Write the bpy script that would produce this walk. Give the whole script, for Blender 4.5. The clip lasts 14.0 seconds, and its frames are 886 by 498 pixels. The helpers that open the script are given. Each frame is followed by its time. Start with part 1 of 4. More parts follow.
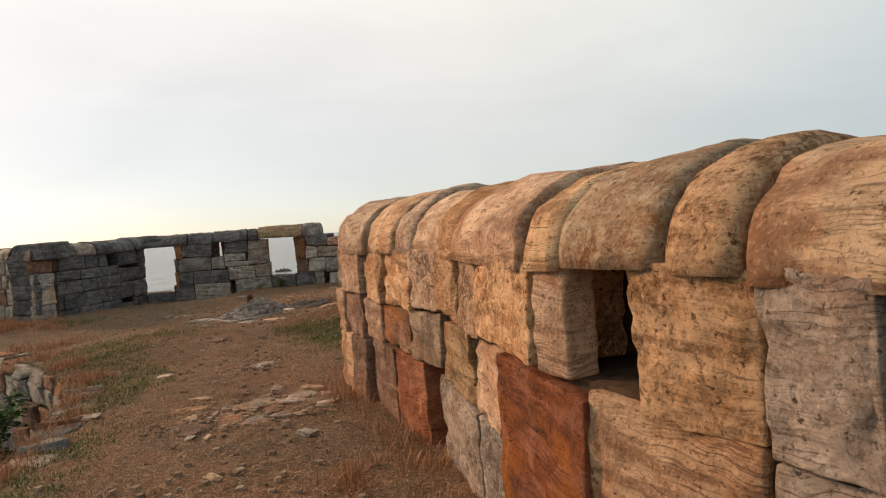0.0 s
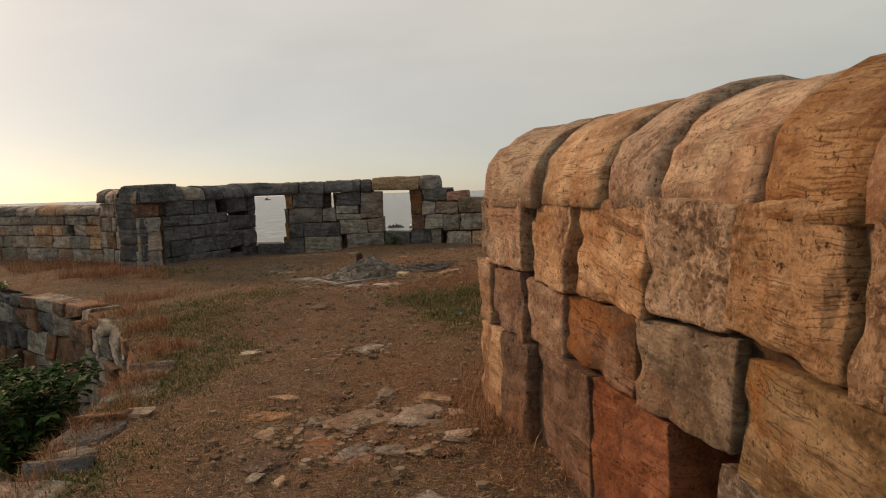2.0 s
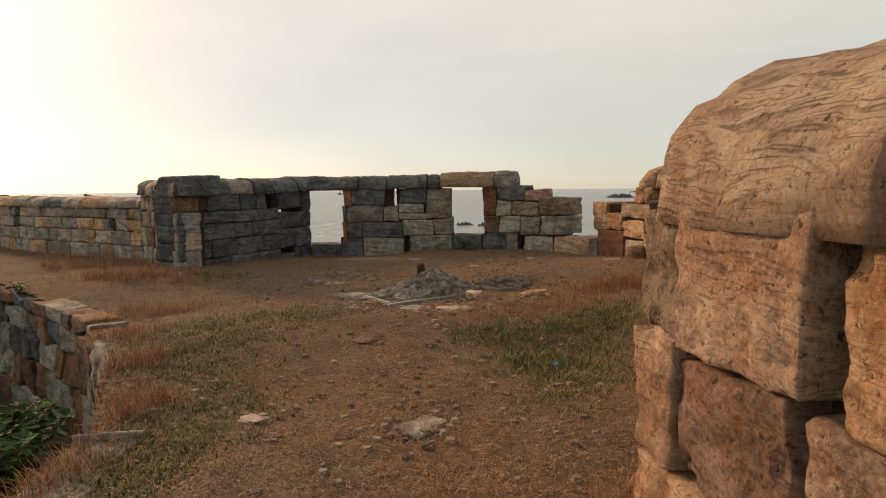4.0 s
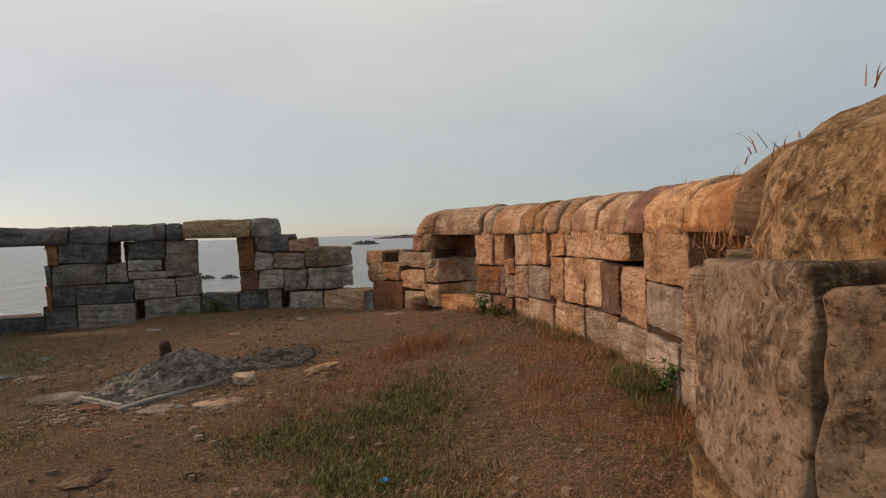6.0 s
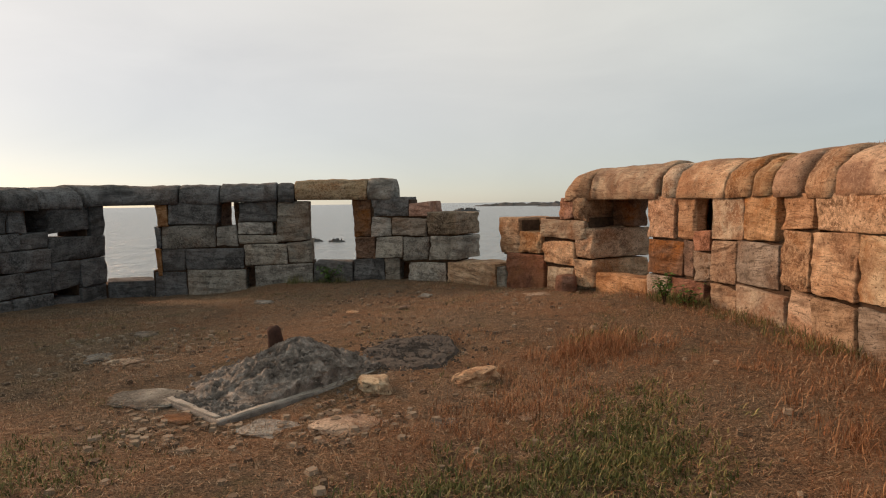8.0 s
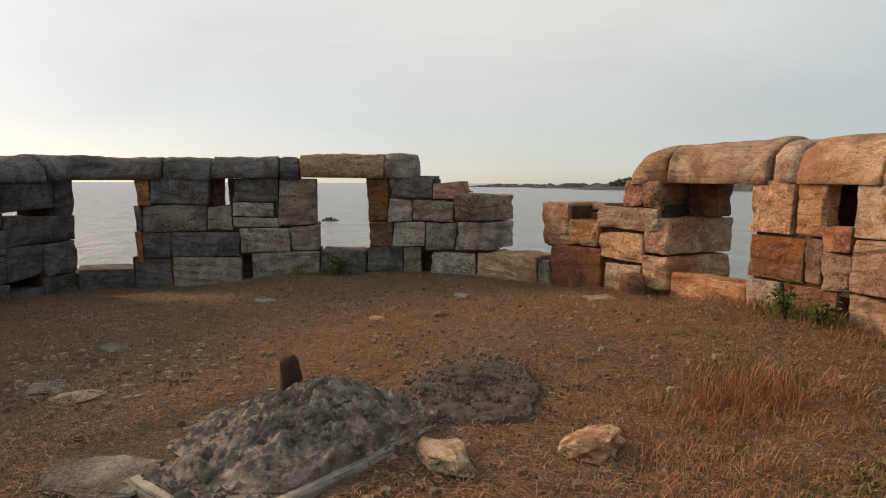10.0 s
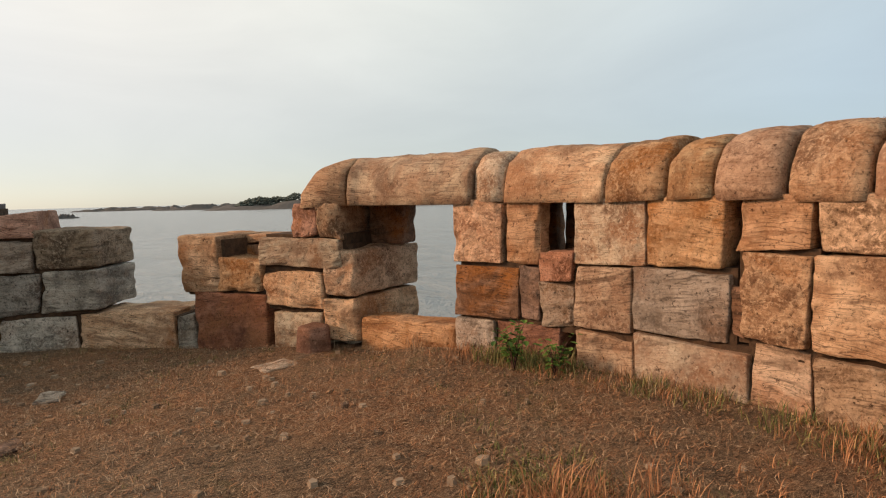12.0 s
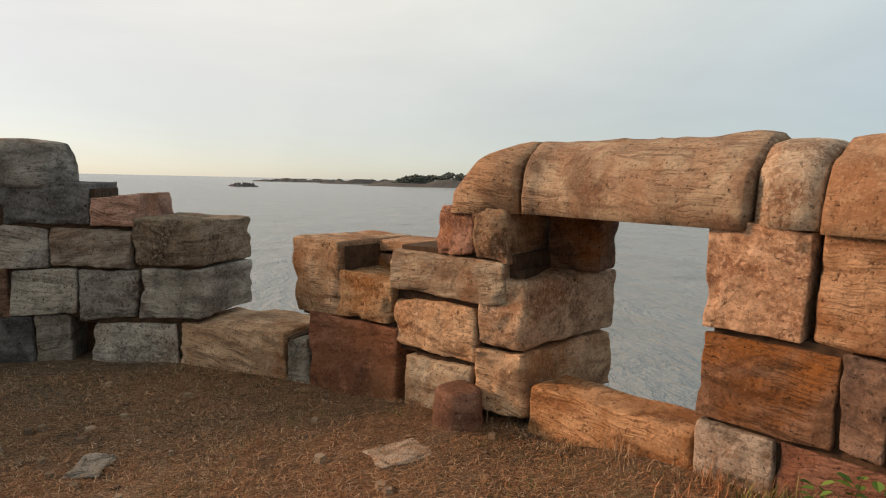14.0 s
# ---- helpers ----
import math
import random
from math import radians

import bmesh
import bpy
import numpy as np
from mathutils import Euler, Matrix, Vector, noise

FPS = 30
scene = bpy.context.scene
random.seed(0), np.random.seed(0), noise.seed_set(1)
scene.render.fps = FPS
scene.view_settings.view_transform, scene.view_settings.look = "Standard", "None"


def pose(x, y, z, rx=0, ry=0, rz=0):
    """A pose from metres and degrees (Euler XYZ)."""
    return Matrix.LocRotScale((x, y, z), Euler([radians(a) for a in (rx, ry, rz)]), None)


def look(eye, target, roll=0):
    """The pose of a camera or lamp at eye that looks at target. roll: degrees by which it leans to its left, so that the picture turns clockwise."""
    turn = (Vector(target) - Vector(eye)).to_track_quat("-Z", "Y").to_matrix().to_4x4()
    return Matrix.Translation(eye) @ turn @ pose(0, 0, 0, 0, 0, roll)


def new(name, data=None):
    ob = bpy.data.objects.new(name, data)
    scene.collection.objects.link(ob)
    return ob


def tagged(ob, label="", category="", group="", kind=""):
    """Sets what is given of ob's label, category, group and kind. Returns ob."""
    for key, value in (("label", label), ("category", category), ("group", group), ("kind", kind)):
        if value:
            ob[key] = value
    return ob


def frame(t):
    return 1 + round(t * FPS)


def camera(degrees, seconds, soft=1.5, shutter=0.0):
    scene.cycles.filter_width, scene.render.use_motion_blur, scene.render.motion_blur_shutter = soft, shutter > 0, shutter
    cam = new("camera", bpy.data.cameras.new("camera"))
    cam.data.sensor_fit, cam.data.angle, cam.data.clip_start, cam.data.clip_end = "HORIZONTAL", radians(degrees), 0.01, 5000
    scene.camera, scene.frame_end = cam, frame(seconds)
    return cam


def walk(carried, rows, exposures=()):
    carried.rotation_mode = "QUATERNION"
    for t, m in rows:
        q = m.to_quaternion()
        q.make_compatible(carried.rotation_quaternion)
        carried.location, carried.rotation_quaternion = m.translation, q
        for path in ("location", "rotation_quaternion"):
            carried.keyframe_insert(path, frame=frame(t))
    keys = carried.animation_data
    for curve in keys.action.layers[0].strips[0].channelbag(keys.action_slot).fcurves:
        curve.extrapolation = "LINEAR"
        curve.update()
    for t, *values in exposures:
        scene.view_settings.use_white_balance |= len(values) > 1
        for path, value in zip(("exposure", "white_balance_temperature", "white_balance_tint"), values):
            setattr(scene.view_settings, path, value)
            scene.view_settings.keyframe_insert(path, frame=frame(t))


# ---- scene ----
cam = camera(71.8, 14.0, soft=1.1)

PATH = [
    (0, (1.677, -4.81, 1.649), (1.801, -2.816, 1.568), -3.8),
    (0.5, (1.467, -4.259, 1.603), (1.476, -2.261, 1.519), -3.3),
    (1, (1.468, -3.618, 1.532), (1.449, -1.621, 1.417), -1.2),
    (1.5, (1.328, -3.004, 1.537), (0.924, -1.045, 1.507), -1.0),
    (2, (1.167, -2.481, 1.525), (0.931, -0.505, 1.334), -1.6),
    (2.5, (1.166, -1.83, 1.494), (0.884, 0.119, 1.142), 6.5),
    (3, (1.033, -1.4, 1.5), (0.516, 0.503, 1.167), 1.4),
    (3.2, (0.971, -1.168, 1.497), (0.438, 0.738, 1.209), 0.6),
    (5.3, (0.412, 0.673, 1.596), (0.087, 2.645, 1.513), -0.6),
    (5.5, (0.403, 0.766, 1.586), (0.124, 2.747, 1.557), -0.3),
    (6, (0.166, 1.271, 1.548), (0.521, 3.238, 1.493), -1.7),
    (6.5, (0.042, 1.72, 1.521), (0.564, 3.646, 1.393), -2.0),
    (7, (0.013, 2.242, 1.533), (0.174, 4.235, 1.5), -0.5),
    (7.5, (-0.079, 2.691, 1.501), (0.142, 4.677, 1.418), 1.3),
    (8, (-0.303, 3.212, 1.492), (-0.273, 5.206, 1.339), -0.8),
    (8.2, (-0.322, 3.498, 1.511), (-0.469, 5.489, 1.4), 0.3),
    (10.3, (-0.917, 5.152, 1.493), (-0.741, 7.13, 1.252), 0.3),
    (10.5, (-0.862, 5.389, 1.479), (-0.442, 7.326, 1.215), -1.6),
    (11, (-0.638, 5.949, 1.451), (0.064, 7.791, 1.115), -0.1),
    (11.5, (-0.704, 6.376, 1.548), (0.104, 8.2, 1.405), -1.0),
    (12, (-0.586, 6.894, 1.552), (0.557, 8.527, 1.385), -1.4),
    (12.5, (-0.222, 7.306, 1.515), (0.889, 8.953, 1.282), -0.4),
    (13, (-0.052, 7.742, 1.657), (0.865, 9.515, 1.511), -0.0),
    (13.5, (0.025, 8.268, 1.677), (0.894, 10.066, 1.545), 1.0),
    (14, (0.191, 8.795, 1.695), (0.909, 10.65, 1.472), 1.3),
]
walk(cam, [(t, look(eye, target, roll)) for t, eye, target, roll in PATH],
     exposures=[(t, e, k, 12) for t, e, k in ((0, .08, 7200), (0.5, -.2, 7450), (1, -.2, 7200), (1.5, -.3, 7500), (2, -.43, 7700), (2.5, -.24, 7700), (3, -.04, 7850), (5.5, -.35, 7150), (6, -.41, 6900),
                                             (6.5, -.18, 6900), (7, -.12, 7050), (7.5, -.2, 7150), (8, -.17, 7200), (10.5, .0, 7150), (11, .26, 7150), (11.5, .17, 7250), (12, .14, 7250), (12.5, .24, 7300), (13, .18, 7250), (13.5, .02, 7250), (14, .06, 7300))])

# ---- light ----
SUN_AZ, SUN_EL = radians(56.0), radians(21.0)   # azimuth to the left of +y
world = bpy.data.worlds.new("hazy_sky")
scene.world = world
world.use_nodes = True
wn, wl = world.node_tree.nodes, world.node_tree.links
wn.clear()
sky = wn.new("ShaderNodeTexSky")
sky.sky_type, sky.sun_disc = "NISHITA", False
sky.sun_elevation, sky.sun_rotation = SUN_EL, -SUN_AZ
sky.air_density, sky.dust_density, sky.ozone_density = 0.6, 0.5, 1.5
sky_bg = wn.new("ShaderNodeBackground")
sky_bg.inputs["Strength"].default_value = 0.05
haze_bg = wn.new("ShaderNodeBackground")          # thin veil of cloud, brightest round the sun, blue and dim behind it
haze_co = wn.new("ShaderNodeTexCoord")
haze_dot = wn.new("ShaderNodeVectorMath")
haze_dot.operation = "DOT_PRODUCT"
haze_dot.inputs[1].default_value = (-math.sin(SUN_AZ), math.cos(SUN_AZ), 0.25)
haze_half = wn.new("ShaderNodeMapRange")
haze_half.inputs["From Min"].default_value, haze_half.inputs["From Max"].default_value = -1, 1
haze_ra = wn.new("ShaderNodeValToRGB")
for e in range(3):
    haze_ra.color_ramp.elements.new(0.5)
for e, (p, c) in zip(haze_ra.color_ramp.elements, ((0.0, (.25, .30, .34)), (0.25, (.43, .53, .575)), (0.5, (.61, .665, .64)), (0.75, (.74, .74, .68)), (1.0, (.68, .675, .63)))):
    e.position, e.color = p, (*c, 1)
haze_st = wn.new("ShaderNodeMapping")             # wisps drawn out along the horizon
haze_st.inputs["Scale"].default_value = (1.0, 1.0, 3.2)
haze_st.inputs["Rotation"].default_value = (0.25, 0.1, 0)
haze_no = wn.new("ShaderNodeTexNoise")
haze_no.inputs["Scale"].default_value, haze_no.inputs["Detail"].default_value = 2.1, 7
haze_no.inputs["Roughness"].default_value, haze_no.inputs["Distortion"].default_value = 0.55, 0.6
haze_am = wn.new("ShaderNodeMapRange")
haze_am.inputs["From Min"].default_value, haze_am.inputs["From Max"].default_value = 0.3, 0.7
haze_am.inputs["To Min"].default_value, haze_am.inputs["To Max"].default_value = 1.02, 1.18
haze_up = wn.new("ShaderNodeSeparateXYZ")
haze_el = wn.new("ShaderNodeValToRGB")            # the veil is thickest at a middling height
haze_el.color_ramp.elements.new(0.5)
haze_el.color_ramp.elements.new(0.5)
for e, (p, c) in zip(haze_el.color_ramp.elements, ((0.0, .50), (0.15, .70), (0.4, 1.05), (1.0, .60))):
    e.position, e.color = p, (c, c, c, 1)
haze_mu = wn.new("ShaderNodeMath")
haze_mu.operation = "MULTIPLY"
sky_add = wn.new("ShaderNodeAddShader")
wo = wn.new("ShaderNodeOutputWorld")
wl.new(sky.outputs[0], sky_bg.inputs[0])
wl.new(haze_co.outputs["Generated"], haze_dot.inputs[0])
wl.new(haze_dot.outputs["Value"], haze_half.inputs["Value"])
wl.new(haze_half.outputs[0], haze_ra.inputs[0])
wl.new(haze_co.outputs["Generated"], haze_st.inputs["Vector"])
wl.new(haze_st.outputs[0], haze_no.inputs["Vector"])
wl.new(haze_no.outputs["Fac"], haze_am.inputs["Value"])
wl.new(haze_co.outputs["Generated"], haze_up.inputs[0])
wl.new(haze_up.outputs["Z"], haze_el.inputs[0])
wl.new(haze_am.outputs[0], haze_mu.inputs[0])
wl.new(haze_el.outputs[0], haze_mu.inputs[1])
wl.new(haze_mu.outputs[0], haze_bg.inputs["Strength"])
wl.new(haze_ra.outputs[0], haze_bg.inputs[0])
wl.new(sky_bg.outputs[0], sky_add.inputs[0])
wl.new(haze_bg.outputs[0], sky_add.inputs[1])
wl.new(sky_add.outputs[0], wo.inputs[0])
sun_dir = Vector((-math.sin(SUN_AZ) * math.cos(SUN_EL), math.cos(SUN_AZ) * math.cos(SUN_EL), math.sin(SUN_EL)))
sun = new("sun", bpy.data.lights.new("sun", "SUN"))
sun.data.energy, sun.data.angle, sun.data.color = 3.65, radians(10), (1.0, 0.635, 0.42)
sun.matrix_world = look(sun_dir * 50, (0, 0, 0))


# ---- materials ----
def nodes_of(name, rough=0.9):
    m = bpy.data.materials.new(name)
    m.use_nodes = True
    nt = m.node_tree
    b = nt.nodes["Principled BSDF"]
    b.inputs["Roughness"].default_value = rough
    b.inputs["Specular IOR Level"].default_value = 0.25
    return m, nt, b


def noise_tex(nt, vec, scale, detail=6, rough=0.6, distort=0.0):
    n = nt.nodes.new("ShaderNodeTexNoise")
    n.inputs["Scale"].default_value, n.inputs["Detail"].default_value = scale, detail
    n.inputs["Roughness"].default_value, n.inputs["Distortion"].default_value = rough, distort
    nt.links.new(vec, n.inputs["Vector"])
    return n.outputs["Fac"]


def ramp(nt, fac, stops):
    r = nt.nodes.new("ShaderNodeValToRGB")
    el = r.color_ramp.elements
    while len(el) < len(stops):
        el.new(0.5)
    for e, (p, c) in zip(el, stops):
        e.position, e.color = p, (*c, 1) if len(c) == 3 else c
    nt.links.new(fac, r.inputs[0])
    return r.outputs[0]


def grey(a, b):
    return [(a, (0, 0, 0)), (b, (1, 1, 1))]


def mix(nt, fac, a, b, mode="MIX"):
    n = nt.nodes.new("ShaderNodeMix")
    n.data_type, n.blend_type = "RGBA", mode
    for sock, v in ((n.inputs[0], fac), (n.inputs[6], a), (n.inputs[7], b)):
        if isinstance(v, (int, float)):
            sock.default_value = v
        elif isinstance(v, tuple):
            sock.default_value = (*v, 1)
        else:
            nt.links.new(v, sock)
    return n.outputs[2]


def bump(nt, b, height, strength, dist, normal=None):
    n = nt.nodes.new("ShaderNodeBump")
    n.inputs["Strength"].default_value, n.inputs["Distance"].default_value = strength, dist
    nt.links.new(height, n.inputs["Height"])
    if normal:
        nt.links.new(normal, n.inputs["Normal"])
    nt.links.new(n.outputs[0], b.inputs["Normal"])
    return n.outputs[0]


def stone_mat(name, base, second, stain, pale=0.45, band=0.55, rust=0.5, crust=0.75):
    """Weathered sandstone: bedding bands, mottling, lichen-pale scabs and dark seepage."""
    m, nt, b = nodes_of(name, 0.92)
    co = nt.nodes.new("ShaderNodeTexCoord")
    oi = nt.nodes.new("ShaderNodeObjectInfo")
    # every block has its own turn of the bedding
    vm = nt.nodes.new("ShaderNodeVectorRotate")
    vm.rotation_type = "EULER_XYZ"
    ma = nt.nodes.new("ShaderNodeVectorMath")
    ma.operation = "MULTIPLY_ADD"
    comb = nt.nodes.new("ShaderNodeCombineXYZ")
    for k in range(3):
        nt.links.new(oi.outputs["Random"], comb.inputs[k])
    ma.inputs[1].default_value, ma.inputs[2].default_value = (37.0, 91.0, 53.0), (0, 0, 0)
    nt.links.new(comb.outputs[0], ma.inputs[0])
    add = nt.nodes.new("ShaderNodeVectorMath")
    nt.links.new(co.outputs["Object"], add.inputs[0])
    nt.links.new(ma.outputs[0], add.inputs[1])
    tilt = nt.nodes.new("ShaderNodeCombineXYZ")
    tm = nt.nodes.new("ShaderNodeMath")
    tm.operation = "MULTIPLY_ADD"
    tm.inputs[1].default_value, tm.inputs[2].default_value = 0.44, -0.22
    nt.links.new(oi.outputs["Random"], tm.inputs[0])
    nt.links.new(tm.outputs[0], tilt.inputs[1])
    nt.links.new(add.outputs[0], vm.inputs["Vector"])
    nt.links.new(tilt.outputs[0], vm.inputs["Rotation"])
    vec = vm.outputs[0]
    st = nt.nodes.new("ShaderNodeMapping")
    st.inputs["Scale"].default_value = (1.0, 1.0, 6.5)
    nt.links.new(vec, st.inputs["Vector"])
    bands = noise_tex(nt, st.outputs[0], 2.0, 5, 0.55, 0.35)
    warp = nt.nodes.new("ShaderNodeTexNoise")
    warp.inputs["Scale"].default_value, warp.inputs["Detail"].default_value = 3.2, 3
    nt.links.new(vec, warp.inputs["Vector"])
    bent = nt.nodes.new("ShaderNodeVectorMath")
    bent.operation = "MULTIPLY_ADD"
    bent.inputs[1].default_value = (0.0, 0.0, 0.11)
    nt.links.new(warp.outputs["Color"], bent.inputs[0])
    nt.links.new(vec, bent.inputs[2])
    thin = nt.nodes.new("ShaderNodeMapping")
    thin.inputs["Scale"].default_value = (0.22, 0.22, 2.9)
    nt.links.new(bent.outputs[0], thin.inputs["Vector"])
    leaf = noise_tex(nt, thin.outputs[0], 4.0, 3, 0.5, 0.15)
    chunk = noise_tex(nt, vec, 4.6, 2, 0.5, 0.6)
    mott = noise_tex(nt, vec, 8.5, 9, 0.72, 0.25)
    big = noise_tex(nt, vec, 2.1, 6, 0.62, 0.4)
    iron = noise_tex(nt, vec, 1.7, 6, 0.62, 0.5)
    fine = noise_tex(nt, vec, 60, 4, 0.65)
    scab = noise_tex(nt, vec, 26, 9, 0.76, 0.6)
    pit = noise_tex(nt, vec, 34, 5, 0.7, 0.4)
    lift = tuple(min(0.8, v * 1.22 + 0.06) for v in base)
    deep = tuple(v * 0.5 for v in stain)
    # some faces weather in smooth sheets, others in a rough scabbed crust
    kind = nt.nodes.new("ShaderNodeMath")
    kind.operation = "MULTIPLY"
    kind.inputs[1].default_value = 7.31
    kfr = nt.nodes.new("ShaderNodeMath")
    kfr.operation = "FRACT"
    ksum = nt.nodes.new("ShaderNodeMath")
    ksum.operation = "MULTIPLY_ADD"
    ksum.inputs[1].default_value = 0.5
    nt.links.new(oi.outputs["Random"], kind.inputs[0])
    nt.links.new(kind.outputs[0], kfr.inputs[0])
    nt.links.new(kfr.outputs[0], ksum.inputs[0])
    nt.links.new(big, ksum.inputs[2])
    crusty = ramp(nt, ksum.outputs[0], [(0.66, (crust * 0.15,) * 3), (0.95, (crust,) * 3)])
    sheet = ramp(nt, ksum.outputs[0], [(0.7, (1, 1, 1)), (1.0, (1 - crust,) * 3)])
    c = mix(nt, ramp(nt, mott, grey(0.38, 0.60)), base, second)
    c = mix(nt, ramp(nt, chunk, [(0.46, (0, 0, 0)), (0.60, (0.75,) * 3)]), c, lift)
    c = mix(nt, ramp(nt, bands, [(0.36, (band * 1.2,) * 3), (0.47, (0, 0, 0))]), c, stain)
    c = mix(nt, ramp(nt, bands, [(0.54, (0, 0, 0)), (0.66, (0.65,) * 3)]), c, lift)
    c = mix(nt, ramp(nt, big, [(0.50, (0, 0, 0)), (0.62, (0.8,) * 3)]), c, stain)
    c = mix(nt, ramp(nt, iron, [(0.52, (0, 0, 0)), (0.64, (rust * 1.3,) * 3)]), c, (0.40, 0.16, 0.055))
    lines = ramp(nt, leaf, [(0.39, (0, 0, 0)), (0.405, (1, 1, 1)), (0.425, (0, 0, 0)), (0.475, (0, 0, 0)), (0.485, (0.8,) * 3), (0.495, (0, 0, 0)), (0.535, (0, 0, 0)), (0.545, (0.9,) * 3), (0.56, (0, 0, 0)), (0.61, (0, 0, 0)), (0.62, (0.8,) * 3), (0.64, (0, 0, 0))])
    worn = ramp(nt, big, [(0.44, (0.8,) * 3), (0.56, (0.08,) * 3)])
    lines = mix(nt, worn, (0, 0, 0), lines)
    groove = mix(nt, sheet, (0, 0, 0), lines)
    c = mix(nt, groove, c, tuple(v * 0.6 for v in stain))
    rind = mix(nt, crusty, (0, 0, 0), ramp(nt, scab, [(0.50, (0, 0, 0)), (0.60, (0.5 + pale,) * 3)]))
    c = mix(nt, rind, c, lift)
    holes = mix(nt, crusty, (0, 0, 0), ramp(nt, scab, [(0.37, (0.95,) * 3), (0.46, (0, 0, 0))]))
    c = mix(nt, holes, c, deep)
    c = mix(nt, ramp(nt, pit, [(0.34, (0.95,) * 3), (0.42, (0, 0, 0))]), c, deep)
    c = mix(nt, ramp(nt, pit, [(0.60, (0, 0, 0)), (0.68, (0.5,) * 3)]), c, lift)
    c = mix(nt, ramp(nt, fine, [(0.32, (0.6,) * 3), (0.45, (0, 0, 0))]), c, stain)
    c = mix(nt, ramp(nt, fine, [(0.56, (0, 0, 0)), (0.68, (0.4,) * 3)]), c, lift)
    hv = nt.nodes.new("ShaderNodeHueSaturation")
    vv = nt.nodes.new("ShaderNodeMapRange")
    vv.inputs["To Min"].default_value, vv.inputs["To Max"].default_value = 0.72, 1.24
    sp = nt.nodes.new("ShaderNodeMath")           # a second spread of chance for the strength of colour
    sp.operation = "MULTIPLY"
    sp.inputs[1].default_value = 17.3
    fr = nt.nodes.new("ShaderNodeMath")
    fr.operation = "FRACT"
    sv = nt.nodes.new("ShaderNodeMapRange")
    sv.inputs["To Min"].default_value, sv.inputs["To Max"].default_value = 0.82, 1.14
    nt.links.new(oi.outputs["Random"], sp.inputs[0])
    nt.links.new(sp.outputs[0], fr.inputs[0])
    nt.links.new(fr.outputs[0], sv.inputs["Value"])
    nt.links.new(sv.outputs[0], hv.inputs["Saturation"])
    nt.links.new(oi.outputs["Random"], vv.inputs["Value"])
    nt.links.new(vv.outputs[0], hv.inputs["Value"])
    nt.links.new(c, hv.inputs["Color"])
    nt.links.new(hv.outputs[0], b.inputs["Base Color"])
    n1 = bump(nt, b, bands, 0.8, 0.05)
    cutn = nt.nodes.new("ShaderNodeInvert")
    nt.links.new(groove, cutn.inputs["Color"])
    n2 = bump(nt, b, cutn.outputs[0], 0.7, 0.012, n1)
    n3 = bump(nt, b, mott, 0.6, 0.04, n2)
    n4 = bump(nt, b, scab, 0.9, 0.03, bump(nt, b, chunk, 0.8, 0.09, n3))
    n5 = bump(nt, b, pit, 0.8, 0.016, n4)
    bump(nt, b, fine, 0.7, 0.007, n5)
    return m


STONE = {
    "t": stone_mat("sandstone_tan", (0.64, 0.41, 0.25), (0.50, 0.285, 0.16), (0.20, 0.10, 0.055)),
    "y": stone_mat("sandstone_ochre", (0.60, 0.40, 0.245), (0.46, 0.28, 0.165), (0.17, 0.09, 0.045), 0.5, crust=1.0),
    "p": stone_mat("sandstone_pale", (0.68, 0.50, 0.35), (0.57, 0.385, 0.25), (0.27, 0.16, 0.10), 0.45, 0.45),
    "o": stone_mat("sandstone_orange", (0.62, 0.365, 0.205), (0.52, 0.28, 0.145), (0.25, 0.105, 0.048), 0.35),
    "r": stone_mat("laterite_red", (0.42, 0.15, 0.06), (0.33, 0.108, 0.044), (0.15, 0.052, 0.028), 0.0, 0.3),
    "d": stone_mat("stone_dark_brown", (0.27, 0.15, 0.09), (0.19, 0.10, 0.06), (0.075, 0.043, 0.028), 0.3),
    "g": stone_mat("stone_grey", (0.49, 0.40, 0.315), (0.38, 0.295, 0.225), (0.15, 0.11, 0.08), 0.45, rust=0.25),
    # blue-grey stone, darkened so that shade on the far wall is in its colour
    "b": stone_mat("stone_blue_grey_shaded", (0.155, 0.148, 0.14), (0.105, 0.10, 0.095), (0.048, 0.046, 0.043), 0.3, rust=0.06),
    # cool grey; on the ruined pier it carries the grey cast of shade
    "s": stone_mat("stone_cool_grey", (0.42, 0.375, 0.31), (0.31, 0.275, 0.225), (0.10, 0.085, 0.07), 0.4, rust=0.15),
    "v": stone_mat("stone_weathered_olive", (0.37, 0.255, 0.145), (0.25, 0.165, 0.09), (0.10, 0.062, 0.034), 0.5, crust=1.0),
    "x": stone_mat("laterite_dark", (0.26, 0.10, 0.05), (0.19, 0.07, 0.038), (0.085, 0.036, 0.022), 0.1, 0.5),
    "T": stone_mat("sandstone_sheeted_tan", (0.68, 0.44, 0.265), (0.56, 0.325, 0.18), (0.25, 0.125, 0.065), 0.4, 0.5, 0.45, 0.15),
    "O": stone_mat("sandstone_sheeted_orange", (0.66, 0.385, 0.205), (0.55, 0.29, 0.14), (0.25, 0.11, 0.055), 0.4, 0.5, 0.6, 0.2),
    "k": stone_mat("stone_pink", (0.50, 0.275, 0.19), (0.38, 0.185, 0.12), (0.18, 0.085, 0.055), 0.45, 0.4),
}


